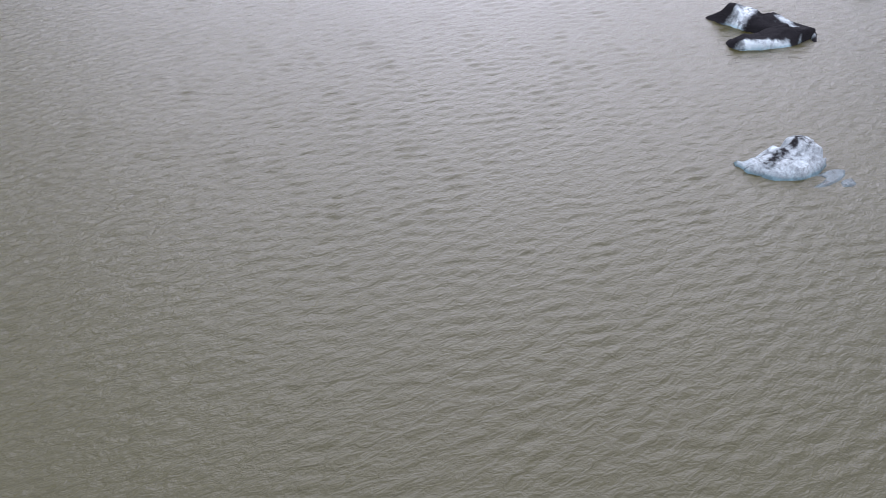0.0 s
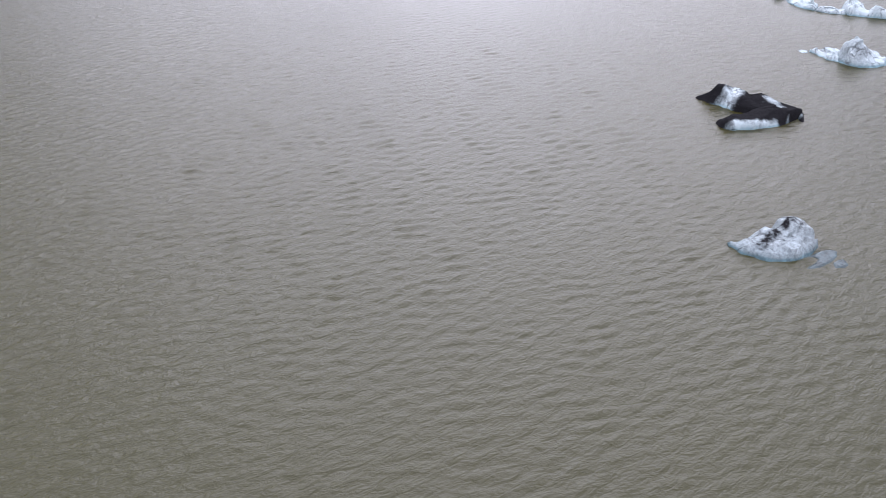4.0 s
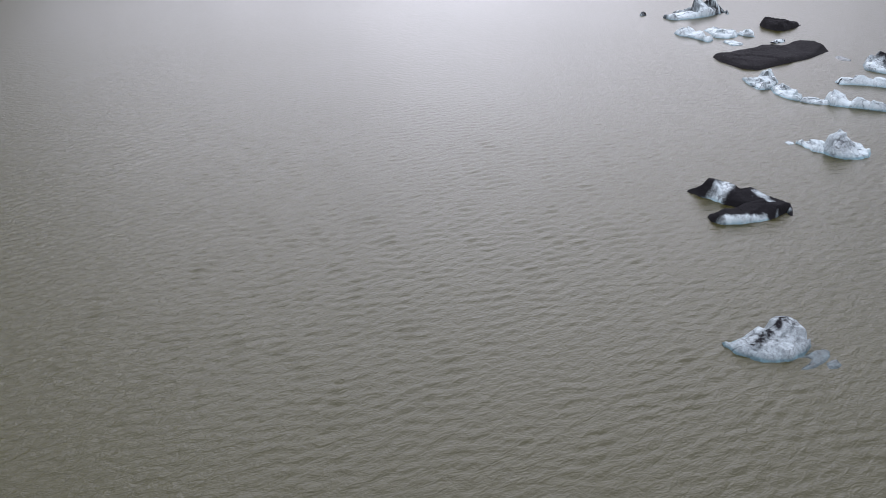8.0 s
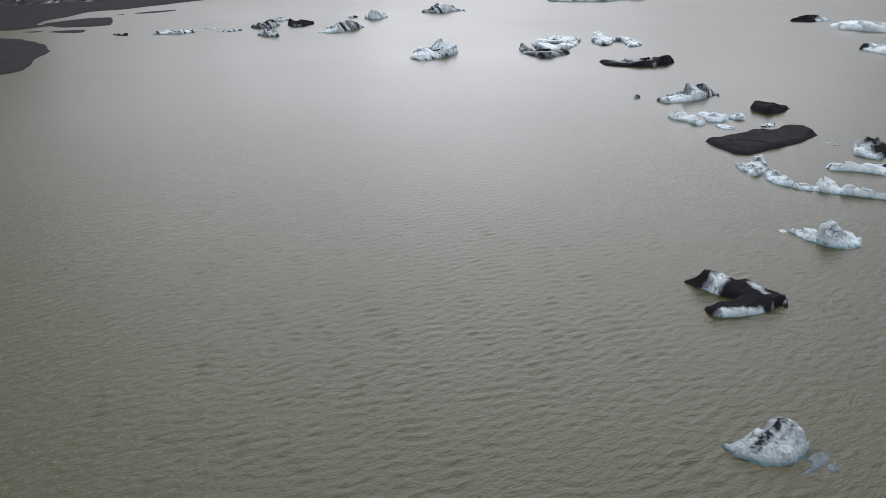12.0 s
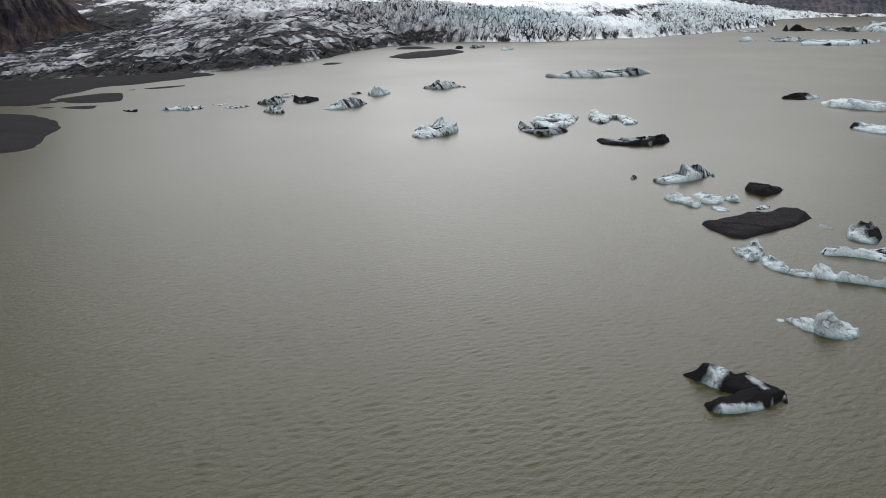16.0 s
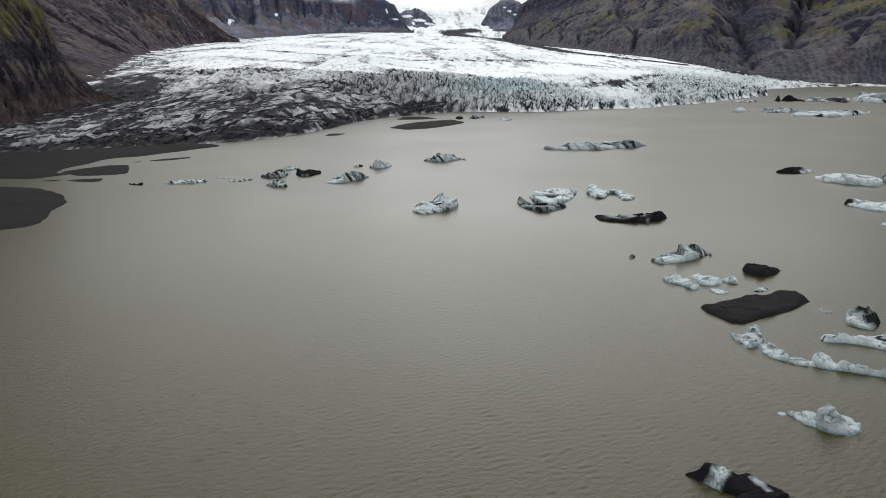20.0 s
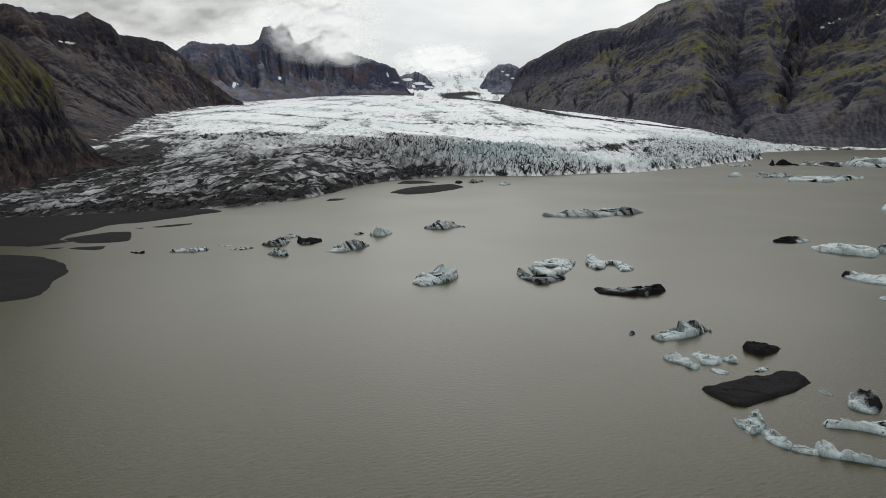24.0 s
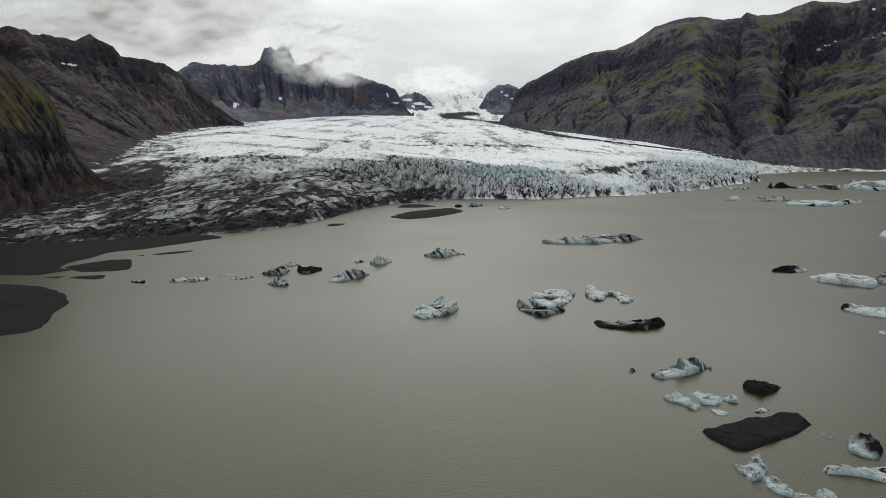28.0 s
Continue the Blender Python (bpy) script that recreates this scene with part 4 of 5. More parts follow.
    return sheet(name, gx, gy, z, {"gravel": GRAVEL, "awash": AWASH}.get(style, ICE), keep=live, parent=parent, flat=style not in ("gravel", "awash") and rough > 0.5, debris=np.clip(tone, 0, 1.1), blue=np.clip(wet_shade, 0, 1))


made = [0]


def iceberg(label, *blocks):
    made[0] += 1
    allp = np.array([p for b in blocks for p in b["outline"]])
    cx, cy = allp.mean(0).round(1)
    if len(blocks) == 1:
        b = dict(blocks[0])
        ob = ice_block("iceberg", b.pop("outline"), b.pop("h"), 100 + made[0] * 7, origin=(cx, cy), **b)
        ob.location = (cx, cy, 0)
    else:
        ob = new("iceberg")
        ob.location = (cx, cy, 0)
        for k, b in enumerate(blocks):
            b = dict(b)
            note = b.pop("label", "")
            piece = ice_block(b.pop("name", "block"), b.pop("outline"), b.pop("h"), 100 + made[0] * 7 + k, parent=ob, origin=(cx, cy), **b)
            tagged(piece, note)
    return tagged(ob, label, "iceberg", "icebergs in the lagoon")


def bar(label, name, outline, h):
    """A low bank of black sand or gravel that slopes under the water."""
    made[0] += 1
    pts = rounded(rounded(outline))
    px, py = np.array(pts).T
    cx, cy = round(float(px.mean()), 1), round(float(py.mean()), 1)
    hull = max(np.ptp(px), np.ptp(py))
    step = hull / 130
    gx, gy = np.meshgrid(np.arange(px.min() - 3 * step, px.max() + 4 * step, step), np.arange(py.min() - 3 * step, py.max() + 4 * step, step))
    d = inside_distance(gx, gy, pts) + 0.035 * hull**0.8 * fractal(gx / (hull / 9), gy / (hull / 9), made[0], 4)
    z = np.where(d > 0, h * (1 - np.exp(-d / (8 * h))) * (1 + 0.35 * fractal(gx / (hull / 7), gy / (hull / 7), made[0] + 3, 4)), np.maximum(d * 0.25, -1.0))
    ob = sheet(name, gx - cx, gy - cy, z, SAND, keep=d[:-1, :-1] > -6 * step)
    ob.location = (cx, cy, 0)
    return tagged(ob, label, "gravel bank", kind="structure")



iceberg('white iceberg with grey ash bands and a blue waterline',
        dict(outline=[(31.5, 60.7), (31.8, 59.7), (32.5, 58.8), (33.8, 58), (35.2, 57.4), (37.3, 57.7), (39.2, 58.7), (40.7, 60.3), (40, 59.8), (40.5, 62.2), (40.2, 63.3), (39.1, 64.1), (36.5, 62.8), (35, 61.7), (33.1, 61), (31.5, 60.1)], h=1.3, peaks=[(38.2, 62.3, 2.6, 2), (39.3, 60.8, 2.2, 1.5), (35.7, 61.5, 2.2, 1.6), (32.6, 60.5, 1.5, 1.6)], patches=[(31.8, 58.4, 1.2, 0.5)], bands=[(38.3, 62.4, 34.2, 59.2, 1.0, 0.74), (39.6, 61.8, 36.4, 59.2, 0.45, 0.62), (31.7, 58.9, 33, 57.6, 0.8, 0.45)], style='pale', blue=1.0, edge=0.9, rough=0.1, grow=0.2),
        dict(outline=[(38, 57.9), (39.4, 58.4), (40.8, 59.2), (41.9, 59.5), (42.4, 59.2), (42, 58.2), (40.7, 57.1), (39.4, 56.4), (38.4, 56), (38, 56.2), (39.2, 57), (40, 57.8), (39.5, 58.2), (38.4, 58)], h=0.12, name='ice_foot', label='wet blue-grey ice awash', style='awash', blue=1.0, edge=0.5, rough=0.3),
        dict(outline=[(41.1, 57.1), (41, 56.2), (41.9, 56.2), (42.6, 56.8), (42.5, 57.8), (41.9, 57.6)], h=0.15, name='ice_foot', label='wet blue-grey ice awash', style='awash', blue=1.0, edge=0.4, rough=0.3))
iceberg('black ash-covered iceberg with white ice patches',
        dict(outline=[(39.3, 99.3), (40.3, 97.9), (42.1, 96.4), (43.3, 94.9), (45.8, 93.4), (48.8, 92.3), (51.1, 91.9), (52.7, 92.9), (51.9, 90.7), (52.3, 93.8), (51, 94.9), (49.8, 96.4), (48.1, 97.8), (46.2, 98.1), (43.5, 99.5), (42.4, 99.5), (41.1, 99.3), (39.4, 99.3)], h=1.6, peaks=[(42.3, 98.3, 2.4, 2), (46.4, 97.1, 2.3, 3), (39.2, 98.6, 1, 1)], patches=[(48.8, 95.4, 1.5, -0.55), (49.8, 93.5, 0.8, -0.4), (51.9, 92, 0.7, -0.5)], bands=[(40.5, 96.2, 42.1, 95.1, 1, -0.5), (42.2, 95.5, 45.9, 98.9, 1.4, -0.68)], style='black', edge=1.2, rough=0.22, grow=0.15),
        dict(outline=[(39.7, 90.6), (39.7, 89.3), (40.8, 88.4), (44, 88.6), (46.7, 89.2), (49, 90.2), (51.4, 91.9), (52.4, 92.7), (49.6, 92.6), (45.9, 93), (42, 91.8), (40, 90.6)], h=1.3, peaks=[(40.9, 90.2, 1.8, 1.6), (47.5, 91.9, 1.6, 2.5)], patches=[(49.6, 90.1, 0.6, -0.5)], bands=[(39.7, 88.2, 42, 88, 0.7, -0.55), (42, 88.2, 47.6, 89.1, 0.85, -0.72)], style='black', edge=0.8, rough=0.22, grow=0.15))
iceberg('pale iceberg with a pointed top and blue undercut edge',
        dict(outline=[(67.9, 114.8), (68.6, 113.1), (70, 111.9), (72.3, 111.6), (74.7, 112.5), (76.1, 114.5), (75.3, 114.7), (74.1, 115.8), (72, 116.3), (71.6, 117.4), (70.8, 118.2), (69, 116.9)], h=1.5, peaks=[(70.2, 115, 4, 2.4), (70, 116.3, 2.6, 2)], patches=[(68.8, 115.1, 2.4, 0.45), (71.1, 116.6, 2.2, 0.5), (70.3, 113.3, 2.2, 0.5), (71.5, 113.3, 2, 0.4), (74.2, 116.5, 1.4, 0.6)], style='clean', blue=1.0, edge=1.0, rough=0.25, grow=0.2),
        dict(outline=[(65.2, 119.5), (65.7, 117.4), (66.5, 115.1), (68, 114.1), (70.6, 118.6), (69, 120.3), (66.6, 119.8), (65, 119)], h=0.8, style='clean', blue=0.5, edge=1.2),
        dict(outline=[(63.2, 119.6), (63.5, 118.5), (64.6, 118.8), (64.8, 119.8), (63.7, 120.1)], h=0.2, name='brash', style='grey', edge=0.4))
iceberg('long low ribbon of pale blue ice with a blocky end',
        dict(outline=[(70, 159.1), (69.8, 154.5), (70.4, 150.7), (72.2, 150.4), (74.6, 152.1), (77.3, 156.4), (77.7, 158.1), (77.4, 160.4), (76.4, 161.4), (72.9, 158.4), (70.5, 156.5)], h=1.6, peaks=[(75.4, 158.6, 2.6, 3), (72.6, 157.2, 2.2, 2.5), (73.3, 151.4, 2, 2)], style='veined', blue=0.5, edge=1.4),
        dict(outline=[(73.5, 151.5), (72.9, 147.8), (74, 144.6), (76.1, 142.5), (77.7, 144.9), (77.3, 146.6), (76.3, 150.3), (75, 151.4)], h=1.1, style='clean', blue=0.7, edge=1.0),
        dict(outline=[(75.9, 142.5), (77.8, 140.9), (81.2, 139.9), (82.4, 142.2), (80.2, 143.7), (77.9, 145.3)], h=0.5, style='grey', blue=0.5, edge=0.8),
        dict(outline=[(81.9, 143.6), (81.2, 139.9), (83.8, 138.5), (86.2, 138), (88.7, 136.5), (92.3, 135.1), (96.1, 134.2), (97.1, 135.9), (93.5, 137.1), (89.2, 137.6), (87.4, 140.1), (86, 140.3), (85.4, 143.7), (83.7, 144.8)], h=1.2, peaks=[(82.6, 142, 2, 2.4), (86, 138.4, 1.6, 1.6)], patches=[(92.6, 137.1, 2.5, 0.6)], style='clean', blue=0.8, edge=1.2))
iceberg('flat slab of ice buried under black gravel',
        dict(outline=[(69.7, 177.9), (69.8, 174.4), (71.8, 169.6), (73.4, 166.8), (76.3, 165.8), (79.3, 167.6), (86.2, 171.9), (92.1, 174.9), (101.2, 182.5), (101.3, 182.9), (101.5, 189.8), (95.7, 188.9), (86.1, 185.3), (76.9, 181.9), (73, 179)], h=1.1, peaks=[(98.1, 185.7, 2.2, 7), (84.2, 181, 1.7, 10)], style='gravel', edge=1.3, rough=0.25))
iceberg('rounded grey iceberg with a black cracked end',
        dict(outline=[(103.7, 169.5), (102, 165.3), (103.5, 163.2), (105.7, 161.6), (107.7, 162.3), (111.5, 167), (111.6, 167.6), (111.4, 170.4), (109.8, 172.3), (107.1, 172.3), (104.6, 170.8)], h=1.8, peaks=[(109.1, 170.6, 2.6, 4.5), (105.7, 169.7, 2.2, 2.6)], patches=[(109, 165, 4.2, 1.0), (108, 169.5, 3.2, 0.85), (112.4, 172, 2, 0.8), (102.6, 164.8, 2, 0.4)], style='veined', rough=0.4, edge=1.6))
iceberg('long white iceberg with a rough dirty crest',
        dict(outline=[(90.1, 155.8), (90.2, 154), (94.8, 153.4), (99, 151.7), (101.3, 149.4), (105.2, 148), (109.2, 154.4), (105.2, 155.9), (100.5, 156.5), (95.4, 157.1), (92, 157.1)], h=1.3, peaks=[(91.2, 154.4, 1.8, 2), (94.9, 153.9, 1.9, 3)], style='streaked', edge=1.2, rough=0.75))
iceberg('thin sheet of ice awash in the silty water',
        dict(outline=[(100.2, 176.9), (100.2, 173.8), (102, 172.7), (103.1, 174.2), (102.6, 176.5), (102.1, 178.1)], h=0.1, style='awash', blue=0.8, edge=0.6, rough=0.3))
iceberg('ridged white iceberg with black ash stripes',
        dict(outline=[(69.4, 223.6), (70.4, 220.6), (72.3, 219.5), (77.7, 221.3), (82.6, 223.7), (87, 226.8), (92.5, 231.9), (90.8, 226.8), (91, 231.3), (87.8, 233.3), (82.7, 233.2), (79.6, 229.2), (76.7, 227.9), (72.7, 226)], h=1.8, peaks=[(81, 228.6, 3.6, 4), (87.1, 230, 3.2, 3), (76.1, 225.4, 2.2, 3)], patches=[(84.4, 229.1, 5, 0.4), (89.9, 231.8, 4, 0.4), (75.2, 219.8, 4, -0.45), (82.6, 222.3, 4, -0.45)], style='dirty2', edge=1.2, rough=0.8))
iceberg('white block of ice with a tapering tail',
        dict(outline=[(66.8, 202.7), (67.9, 199.7), (70.5, 197.3), (72.1, 194.5), (73.2, 192.2), (75.4, 195), (74.1, 195.7), (72.7, 201.6), (71.4, 204.5), (68.7, 203.9), (66.9, 202.6)], h=1.3, peaks=[(68.7, 202, 2.4, 2.5)], patches=[(71, 206.7, 1.2, 0.5), (71.6, 200.5, 2.2, 0.35)], style='clean', blue=0.6, edge=1.0))
iceberg('bright white low iceberg beside a smaller fragment',
        dict(outline=[(76.4, 206.3), (77, 202.8), (76.6, 197.4), (79.7, 196.4), (82.8, 197.9), (84.6, 200.8), (84.4, 202), (82.4, 203.5), (80.4, 205.6), (79.4, 207.7), (76.9, 206.1)], h=1.1, patches=[(79.7, 204.6, 1.5, 0.5)], style='clean', edge=1.2),
        dict(outline=[(84.3, 200.8), (85.7, 198.9), (88.2, 197.9), (88.2, 198.4), (89.1, 203.9), (86.3, 202.9)], h=0.9, patches=[(86.8, 201.7, 1.5, 0.4)], style='clean', edge=1.0))
iceberg('small low floe of white ice',
        dict(outline=[(77.3, 192.7), (77.9, 190.5), (78.4, 188.7), (81.5, 189.2), (82, 190.5), (80.1, 191.9), (78.3, 192.8)], h=0.6, style='clean', edge=0.7))
iceberg('small dirty floe of ice',
        dict(outline=[(89.5, 191.4), (90.9, 190.6), (94.2, 192.4), (94.6, 194.1), (92.9, 194.5)], h=0.5, style='streaked', edge=0.6))
iceberg('black gravel-covered iceberg with steep sides',
        dict(outline=[(94.9, 211.2), (95, 207.5), (97.4, 204.9), (99.3, 204.9), (104.2, 208.6), (107.4, 212.4), (106.7, 211.3), (103.8, 213.5), (101, 215.2), (98.2, 216.9), (95.9, 214)], h=1.8, style='gravel', edge=1.0, rough=0.5))
iceberg('small dark chunk of floating ice',
        dict(outline=[(62.8, 227.2), (63.5, 225.4), (65.1, 226.6), (65, 228.2), (63.6, 228.1)], h=0.7, style='mixed', edge=0.6))
iceberg('long black iceberg with a lighter flank',
        dict(outline=[(64.6, 289), (65.1, 282.3), (73.8, 279.6), (84, 277.8), (86.5, 281.5), (90.1, 282.5), (94.2, 287.4), (94.3, 288), (90.8, 290), (83.9, 290.9), (78.2, 289.9), (72.7, 286.8), (67.8, 292.8), (65.6, 292.8)], h=1.8, peaks=[(65.4, 288.5, 2.6, 2)], patches=[(69.4, 285.7, 4, -0.38), (76.3, 284.8, 5, -0.38), (82.2, 284.9, 5, -0.38), (84.3, 277.3, 2, -0.4)], style='black', edge=1.3, rough=0.7))
iceberg('white and grey iceberg round a small melt pool',
        dict(outline=[(42, 336.5), (43, 320.2), (46.8, 315.5), (54.3, 316.8), (62.6, 330.3), (67.3, 346.4), (67.8, 350.9), (61.5, 356.8), (56.3, 353.7), (45.9, 343.4), (43.9, 336.5), (48.5, 335.2), (55.7, 334), (52, 327.4), (43.8, 327.3)], h=2, peaks=[(57.6, 345.8, 3, 4), (61.8, 337.4, 3, 4), (44, 318.3, 2.6, 3), (54.4, 317.5, 2.8, 4)], style='cracked', blue=0.5, edge=1.6),
        dict(outline=[(35, 320.1), (35.7, 309.7), (39.2, 305.3), (41.4, 298.9), (45.6, 300), (50.2, 304.3), (55.6, 308.8), (56.3, 313.6), (49.8, 313.5), (41.9, 312.3), (38.1, 324.3), (35.9, 326.8)], h=2, peaks=[(36.1, 321.7, 4, 1.6), (47.3, 305.4, 2.6, 5)], name='dirty_block', label='dark ash-stained block', style='dirty', edge=1.6))
iceberg('crescent of white ice with a pale blue foot',
        dict(outline=[(71.9, 343.7), (72.5, 334.3), (74.9, 329.2), (79.1, 333.1), (83.3, 343.8), (86.6, 341.1), (84.7, 325.6), (90.7, 326.9), (93.2, 333.3), (92, 333.2), (90.1, 344.1), (85.2, 349.7), (80.5, 346.8), (78.6, 357), (74.8, 355.5)], h=1.7, peaks=[(73.9, 346, 3, 2.5), (76.7, 335, 2.4, 3), (87.9, 326.9, 2.2, 3)], style='cracked', blue=0.7, edge=1.4))
iceberg('grey and white iceberg cut by dark cracks',
        dict(outline=[(-13.3, 300.4), (-10.3, 295.2), (-6.7, 295.2), (-1.8, 299.4), (4.3, 306), (7, 312.7), (6.8, 318.4), (3.1, 315.9), (1, 320.8), (-0.8, 320.8), (-5, 317), (-10, 315.7), (-12.2, 305.2)], h=2, peaks=[(0.2, 315.9, 4.6, 3), (-8.4, 306.3, 3, 5), (4.3, 307.4, 2.8, 4)], style='cracked', blue=0.4, edge=1.5, rough=0.75))
iceberg('long grey iceberg with a dark central cleft',
        dict(outline=[(75.3, 526.3), (87.6, 517.3), (105.2, 520.7), (117.3, 517.9), (131.6, 524.4), (147.1, 534.2), (158.8, 547.7), (156.9, 541.5), (149.1, 559), (134.5, 555), (117.1, 547.5), (110.1, 550.9), (95.1, 536.7), (81.6, 520)], h=2.6, peaks=[(100.8, 532.5, 3.6, 12), (141.1, 537.1, 4, 14)], patches=[(136.4, 535.5, 10, 0.6), (117.3, 548.6, 6, 0.7), (125.4, 525.5, 8, 0.4)], style='dirty2', edge=3, rough=0.9))
iceberg('domed grey iceberg with a black rim',
        dict(outline=[(-13.1, 461), (-7.8, 456.3), (2.7, 456.5), (8.8, 463.9), (15.4, 468.9), (15.2, 462), (10.5, 472.2), (2, 477.4), (-1.9, 474.7), (-7.5, 464.1)], h=2.4, peaks=[(-0.3, 461.2, 4.2, 6)], patches=[(9.7, 468.8, 7, 0.6), (0.9, 481.8, 4, 0.6)], style='dirty2', edge=2.5, blue=0.3))
iceberg('grey banded iceberg with a white corner',
        dict(outline=[(-64.4, 376.2), (-58.7, 373.1), (-53, 376.4), (-45.5, 386.6), (-42.2, 395.5), (-42, 393.2), (-46.4, 394.9), (-53.7, 396.7), (-58.8, 391.1), (-61.8, 385.6), (-62.4, 373.5)], h=2.2, peaks=[(-52.3, 386.3, 3.6, 5)], patches=[(-61.5, 372, 4, -0.7), (-53.2, 373.8, 6, -0.3)], style='dirty2', edge=2, rough=0.75))
iceberg('low dirty iceberg streaked with ash',
        dict(outline=[(-104.2, 396.3), (-97.4, 391.1), (-91.9, 389.4), (-90.3, 396.6), (-89.7, 407.8), (-89.9, 406.1), (-95.9, 406), (-99.5, 400.1), (-100.9, 392.6)], h=2, style='dirty', edge=2, rough=0.75),
        dict(outline=[(-97.3, 423.6), (-93.3, 419.6), (-88.3, 425.8), (-89.1, 428.3), (-95.3, 426.1)], h=1.2, style='streaked', edge=1.5))
iceberg('black ash-covered iceberg with grey flank',
        dict(outline=[(-84.9, 402.2), (-80.2, 394.9), (-75.7, 398.6), (-71.7, 406.2), (-71.7, 410.3), (-79.1, 410.2), (-84.4, 410.1), (-87.3, 416.1)], h=2.2, peaks=[(-84, 403.1, 3.2, 2.5)], patches=[(-77.3, 395.6, 4, -0.35)], style='black', edge=2))
iceberg('rounded iceberg striped with black ash',
        dict(outline=[(-93.9, 367.8), (-87.4, 361.7), (-82.1, 364.8), (-81.8, 364), (-87.4, 375.3), (-92, 375.2), (-92.4, 365.4)], h=2.2, patches=[(-88.6, 371.2, 6, 0.4)], style='striped', edge=2))
iceberg('low blue-grey floe with white lumps',
        dict(outline=[(-150.6, 373.3), (-144.2, 371.8), (-136.2, 373.5), (-129.3, 376.9), (-129.6, 385.3), (-130.4, 384.1), (-136.1, 382.2), (-142.6, 378.7), (-146.9, 373.6)], h=1.3, patches=[(-133.2, 384.9, 4, 0.8), (-146.7, 372.9, 5, 0.4)], style='streaked', edge=1.5, rough=0.9))
iceberg('scattered low floe of dirty ice',
        dict(outline=[(-118, 380.4), (-111.6, 378.8), (-105.6, 385.7), (-106.3, 387.3), (-111.9, 385.4), (-116.5, 381.9)], h=1.2, style='mixed', edge=1.3, rough=0.9),
        dict(outline=[(-128.7, 392.4), (-122.5, 388.9), (-119.4, 392.5), (-120.8, 395.3), (-123.9, 391.6)], h=0.9, style='streaked', edge=1.2, rough=0.9))
iceberg('small black floe with upturned ends',
        dict(outline=[(-168.8, 371.4), (-164.7, 368.3), (-159.9, 368.4), (-162.3, 374.3), (-162.7, 369.5), (-166.4, 371), (-169.7, 374.2)], h=0.9, peaks=[(-165.6, 366.4, 1.6, 1.2), (-159.6, 366.5, 1.6, 1.2)], style='black', edge=0.9))
iceberg('small ice chunk, half white and half black',
        dict(outline=[(-56.6, 437.1), (-53.2, 432.8), (-49.8, 437.2), (-50.2, 437.8), (-53.1, 435.5)], h=1.3, patches=[(-51, 435.8, 2.4, 1)], style='clean', edge=1))
iceberg('bright white iceberg with sharp ridges',
        dict(outline=[(-45.7, 432.9), (-40.9, 426.7), (-36.2, 428.8), (-31.9, 437.5), (-33.4, 439.2), (-38.4, 439.1), (-42.5, 436.7), (-44.1, 427.8)], h=2.8, peaks=[(-37.8, 428.3, 4, 5)], style='striped2', edge=2.5, rough=0.85))
iceberg('broken iceberg of black and white ice',
        dict(outline=[(196.6, 408.6), (205.6, 405), (219.7, 410.9), (221, 414.4), (213, 420.4), (200, 416.1)], h=2, patches=[(217, 410.5, 4.5, -0.85), (211.5, 407.5, 2.5, -0.6)], style='black', edge=2, rough=0.85))
iceberg('large flat-topped iceberg of white ice',
        dict(outline=[(211, 394.1), (208.2, 378.7), (219.3, 370.7), (228.8, 363.1), (237.6, 372.6), (242.4, 383.8), (245.8, 394.5), (235.4, 396.2), (224.9, 397.9), (215, 390.4)], h=2.2, peaks=[(221.9, 386.8, 3, 10)], patches=[(234, 382.8, 6, 0.5), (243.5, 386.4, 4, 0.7)], style='clean', edge=2, blue=0.3))
iceberg('grey iceberg with a dark crest',
        dict(outline=[(240.2, 380.8), (242, 372.7), (252.3, 369.6), (278.9, 410.4), (258.3, 400.3), (245.9, 385.4)], h=3.2, style='dirty2', edge=2.5))
iceberg('white iceberg with a black lump at one end',
        dict(outline=[(185.8, 317.2), (185, 312.6), (187.9, 307), (191.7, 300.6), (203.4, 297.6), (212, 310.9), (199.1, 313), (194, 317.7), (193.7, 322.6), (187, 318.8)], h=2, peaks=[(190.6, 316.5, 2.6, 4)], patches=[(186.3, 316, 3.2, 1)], style='clean', edge=1.8))
iceberg('small pale blue iceberg of clean ice',
        dict(outline=[(362.2, 573.4), (354.8, 552), (364.1, 545.5), (391.7, 588.4), (384.8, 596.3)], h=3, style='clean', edge=2.5, blue=0.7))
iceberg('small pale floe of clean ice',
        dict(outline=[(364, 908.1), (376.7, 899.6), (397.9, 918.5), (391.4, 914.4), (396.5, 944.6), (369.4, 903.9)], h=4, patches=[(371.5, 887.6, 9, 0.3)], style='clean', edge=5))
iceberg('grey iceberg stained with ash',
        dict(outline=[(412.3, 919.1), (408.2, 891.9), (454.6, 902.5), (455.2, 907.3), (424.5, 925.5)], h=4, style='dirty2', edge=4, rough=0.8))
iceberg('long white iceberg with grey stains',
        dict(outline=[(409.4, 834.7), (431.5, 835.5), (450.8, 821.1), (495.9, 853.4), (535.2, 887.9), (525.4, 873.5), (517.1, 891.1), (480.3, 889.7), (449.5, 888.5)], h=4, style='streaked', edge=4))
iceberg('black peaked iceberg dusted with ash',
        dict(outline=[(543.7, 1171.1), (550.9, 1142.4), (588.5, 1158.6), (575.5, 1130.8), (574.9, 1163.1), (583, 1215.6), (532.5, 1128.5)], h=6, peaks=[(547.1, 1140.6, 12, 22)], patches=[(562.5, 1115, 14, -0.6)], style='black', edge=9))
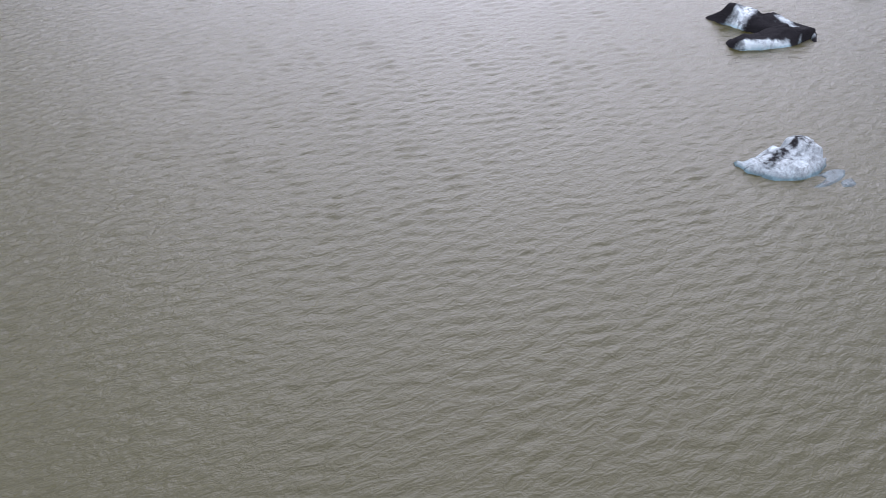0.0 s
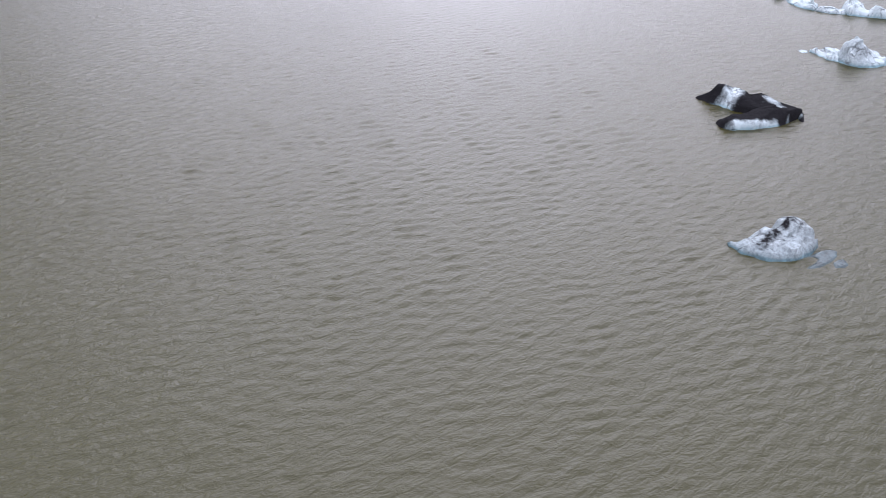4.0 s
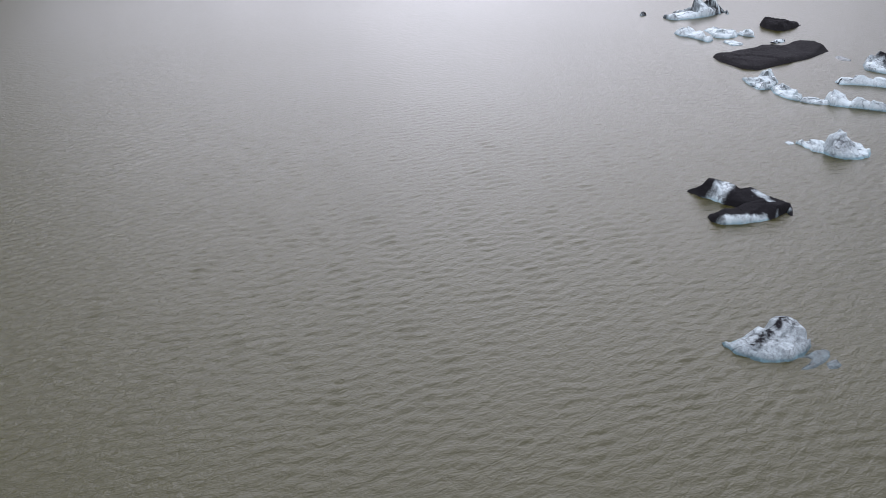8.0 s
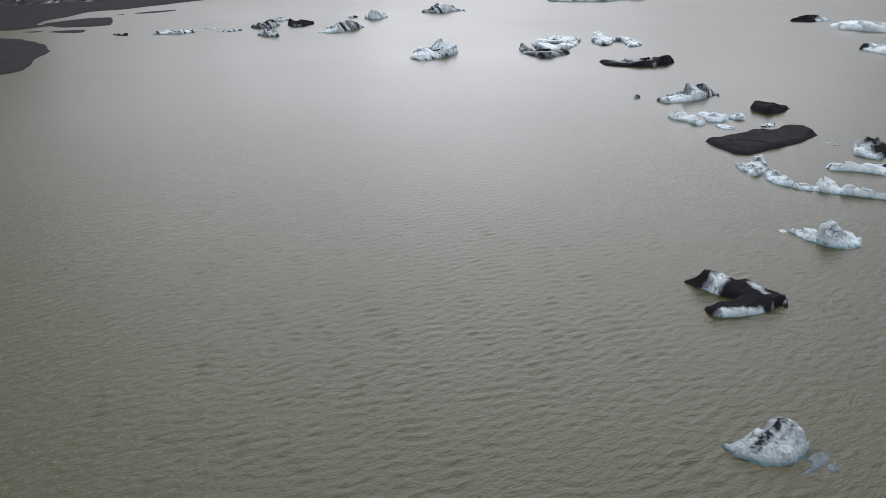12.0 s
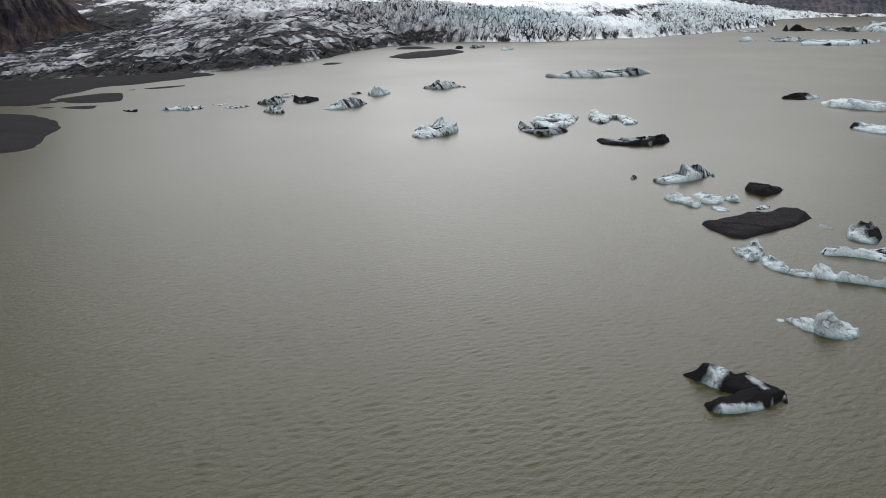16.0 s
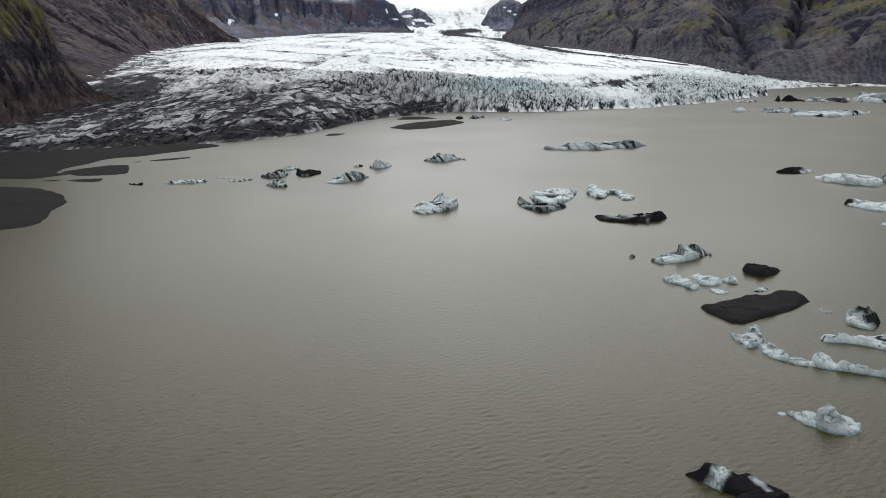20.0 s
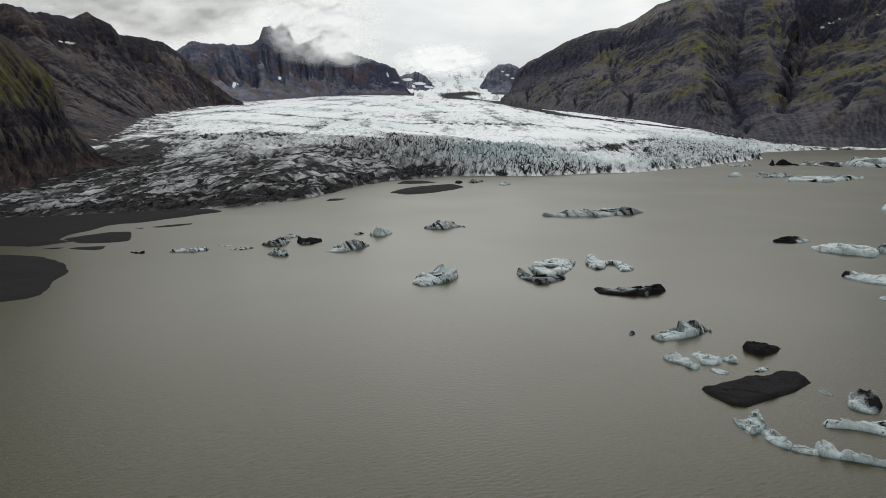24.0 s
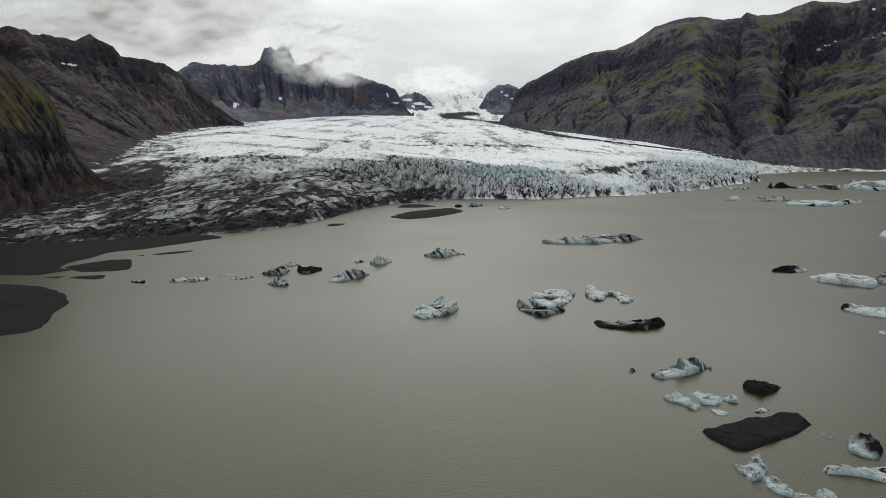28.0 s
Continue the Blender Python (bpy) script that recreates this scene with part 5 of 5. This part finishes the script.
iceberg('grey wedge of floating ice',
        dict(outline=[(581.1, 1143.9), (600.1, 1130.7), (602, 1103.8), (613, 1138.8), (621, 1186.1)], h=5, style='dirty2', edge=6))
iceberg('dark tilted wedge of ice',
        dict(outline=[(630.1, 1175.3), (622.1, 1104.7), (648.9, 1133), (627.2, 1108.4), (672.7, 1239.7)], h=6, style='dirty', edge=6))
iceberg('crowded mass of white ice floes',
        dict(outline=[(666, 1192.2), (660, 1093.4), (724.2, 1083.4), (819.1, 1228.9), (764, 1207.4), (715.6, 1204.6), (655.4, 1149.7)], h=9, style='streaked', edge=8, rough=0.9))
iceberg('low grey floe at the glacier snout',
        dict(outline=[(454.9, 1124), (467.4, 1097.7), (498.4, 1126), (497.7, 1137.3), (469.6, 1135.9)], h=2.5, style='dirty2', edge=4))
iceberg('small dark ice fragment near the front',
        dict(outline=[(14.2, 799.7), (19.2, 793.2), (23.5, 806.9), (21.8, 819), (15.8, 818.7)], h=2, style='black', edge=2))
iceberg('small dark ice fragment near the front',
        dict(outline=[(30, 807.2), (36.3, 800.7), (49.3, 822), (43.9, 821.8), (36.5, 836.3)], h=2.5, style='dirty', edge=2))
iceberg('small blue-green floe of clear ice',
        dict(outline=[(62.3, 775.7), (67.4, 769.7), (78.1, 789.3), (76.5, 787), (66.8, 793.2)], h=2, style='grey', edge=2, blue=1.0))
iceberg('small greenish floe of clear ice',
        dict(outline=[(177, 275), (177.6, 272.6), (180.5, 271.8), (184, 274), (183, 277), (179, 277.4)], h=0.9, style='clean', edge=1.0, blue=1.0))
bar('dark grey volcanic sand spit with a curved shore', 'sand_spit', [(-276.6, 356), (-251.6, 362.4), (-234.8, 364.1), (-220.5, 362.8), (-206.8, 357), (-196.3, 348.4), (-186.1, 338.8), (-180.2, 329.7), (-175.5, 319.9), (-173.3, 306.1), (-171.8, 299.6), (-167.1, 289.4), (-164.3, 278.9), (-166.4, 272.5), (-170.5, 268.1), (-173.9, 266.4), (-195, 247.2)], 1.4)
bar('dark outwash gravel flat in front of the glacier', 'gravel_flat', [(-394.5, 513.2), (-334.2, 523.8), (-290.4, 537.7), (-238.3, 549), (-188.5, 560.7), (-172, 544), (-186, 520), (-198, 502.5), (-204.5, 488.3), (-224.9, 472), (-227.5, 449.9), (-232.3, 427.6), (-228.8, 411.3), (-215.1, 407.7), (-231.1, 389), (-251.2, 390.4), (-294.2, 379.4)], 1.2)
bar('low dark gravel bar', 'gravel_bar', [(-228.2, 413.3), (-221.9, 427.7), (-212.3, 441), (-199.3, 443.5), (-184.9, 408.2), (-192.6, 402.3), (-208.7, 398.3)], 0.5)
bar('low dark gravel bar', 'gravel_bar', [(-208.5, 382.4), (-204.9, 387.6), (-191.4, 391.4), (-188.3, 381), (-191.1, 377.6), (-200.5, 379.2)], 0.4)
bar('low dark gravel bar', 'gravel_bar', [(-222.5, 382.2), (-216.6, 385.7), (-211.5, 385.8), (-213.8, 380.6)], 0.3)
bar('narrow dark gravel bar', 'gravel_bar', [(-195.5, 462.5), (-186.6, 472.7), (-174, 480.8), (-171.8, 475.6), (-179.9, 465.2), (-189.3, 460.1)], 0.5)
bar('narrow dark gravel bar', 'gravel_bar', [(-203.3, 455.1), (-198.6, 460), (-197.4, 455.2)], 0.3)
bar('flat black gravel island', 'gravel_island', [(-53, 691.7), (-45.4, 723.9), (-31.9, 753.2), (-13.9, 772.4), (11.5, 792.9), (25, 755.7), (10.4, 720.6), (-12.5, 688.3), (-34.1, 672.7)], 2.5)
bar('small dark gravel island', 'gravel_island', [(-103.8, 617.2), (-102.5, 638.3), (-87, 638.8), (-92.4, 621.7)], 1.6)
bar('dark gravel bank at the foot of the ice', 'gravel_bank', [(-52.7, 790), (-45.3, 832), (-21.7, 833.1), (-4.7, 805.6), (-27.1, 791.2)], 1.2)
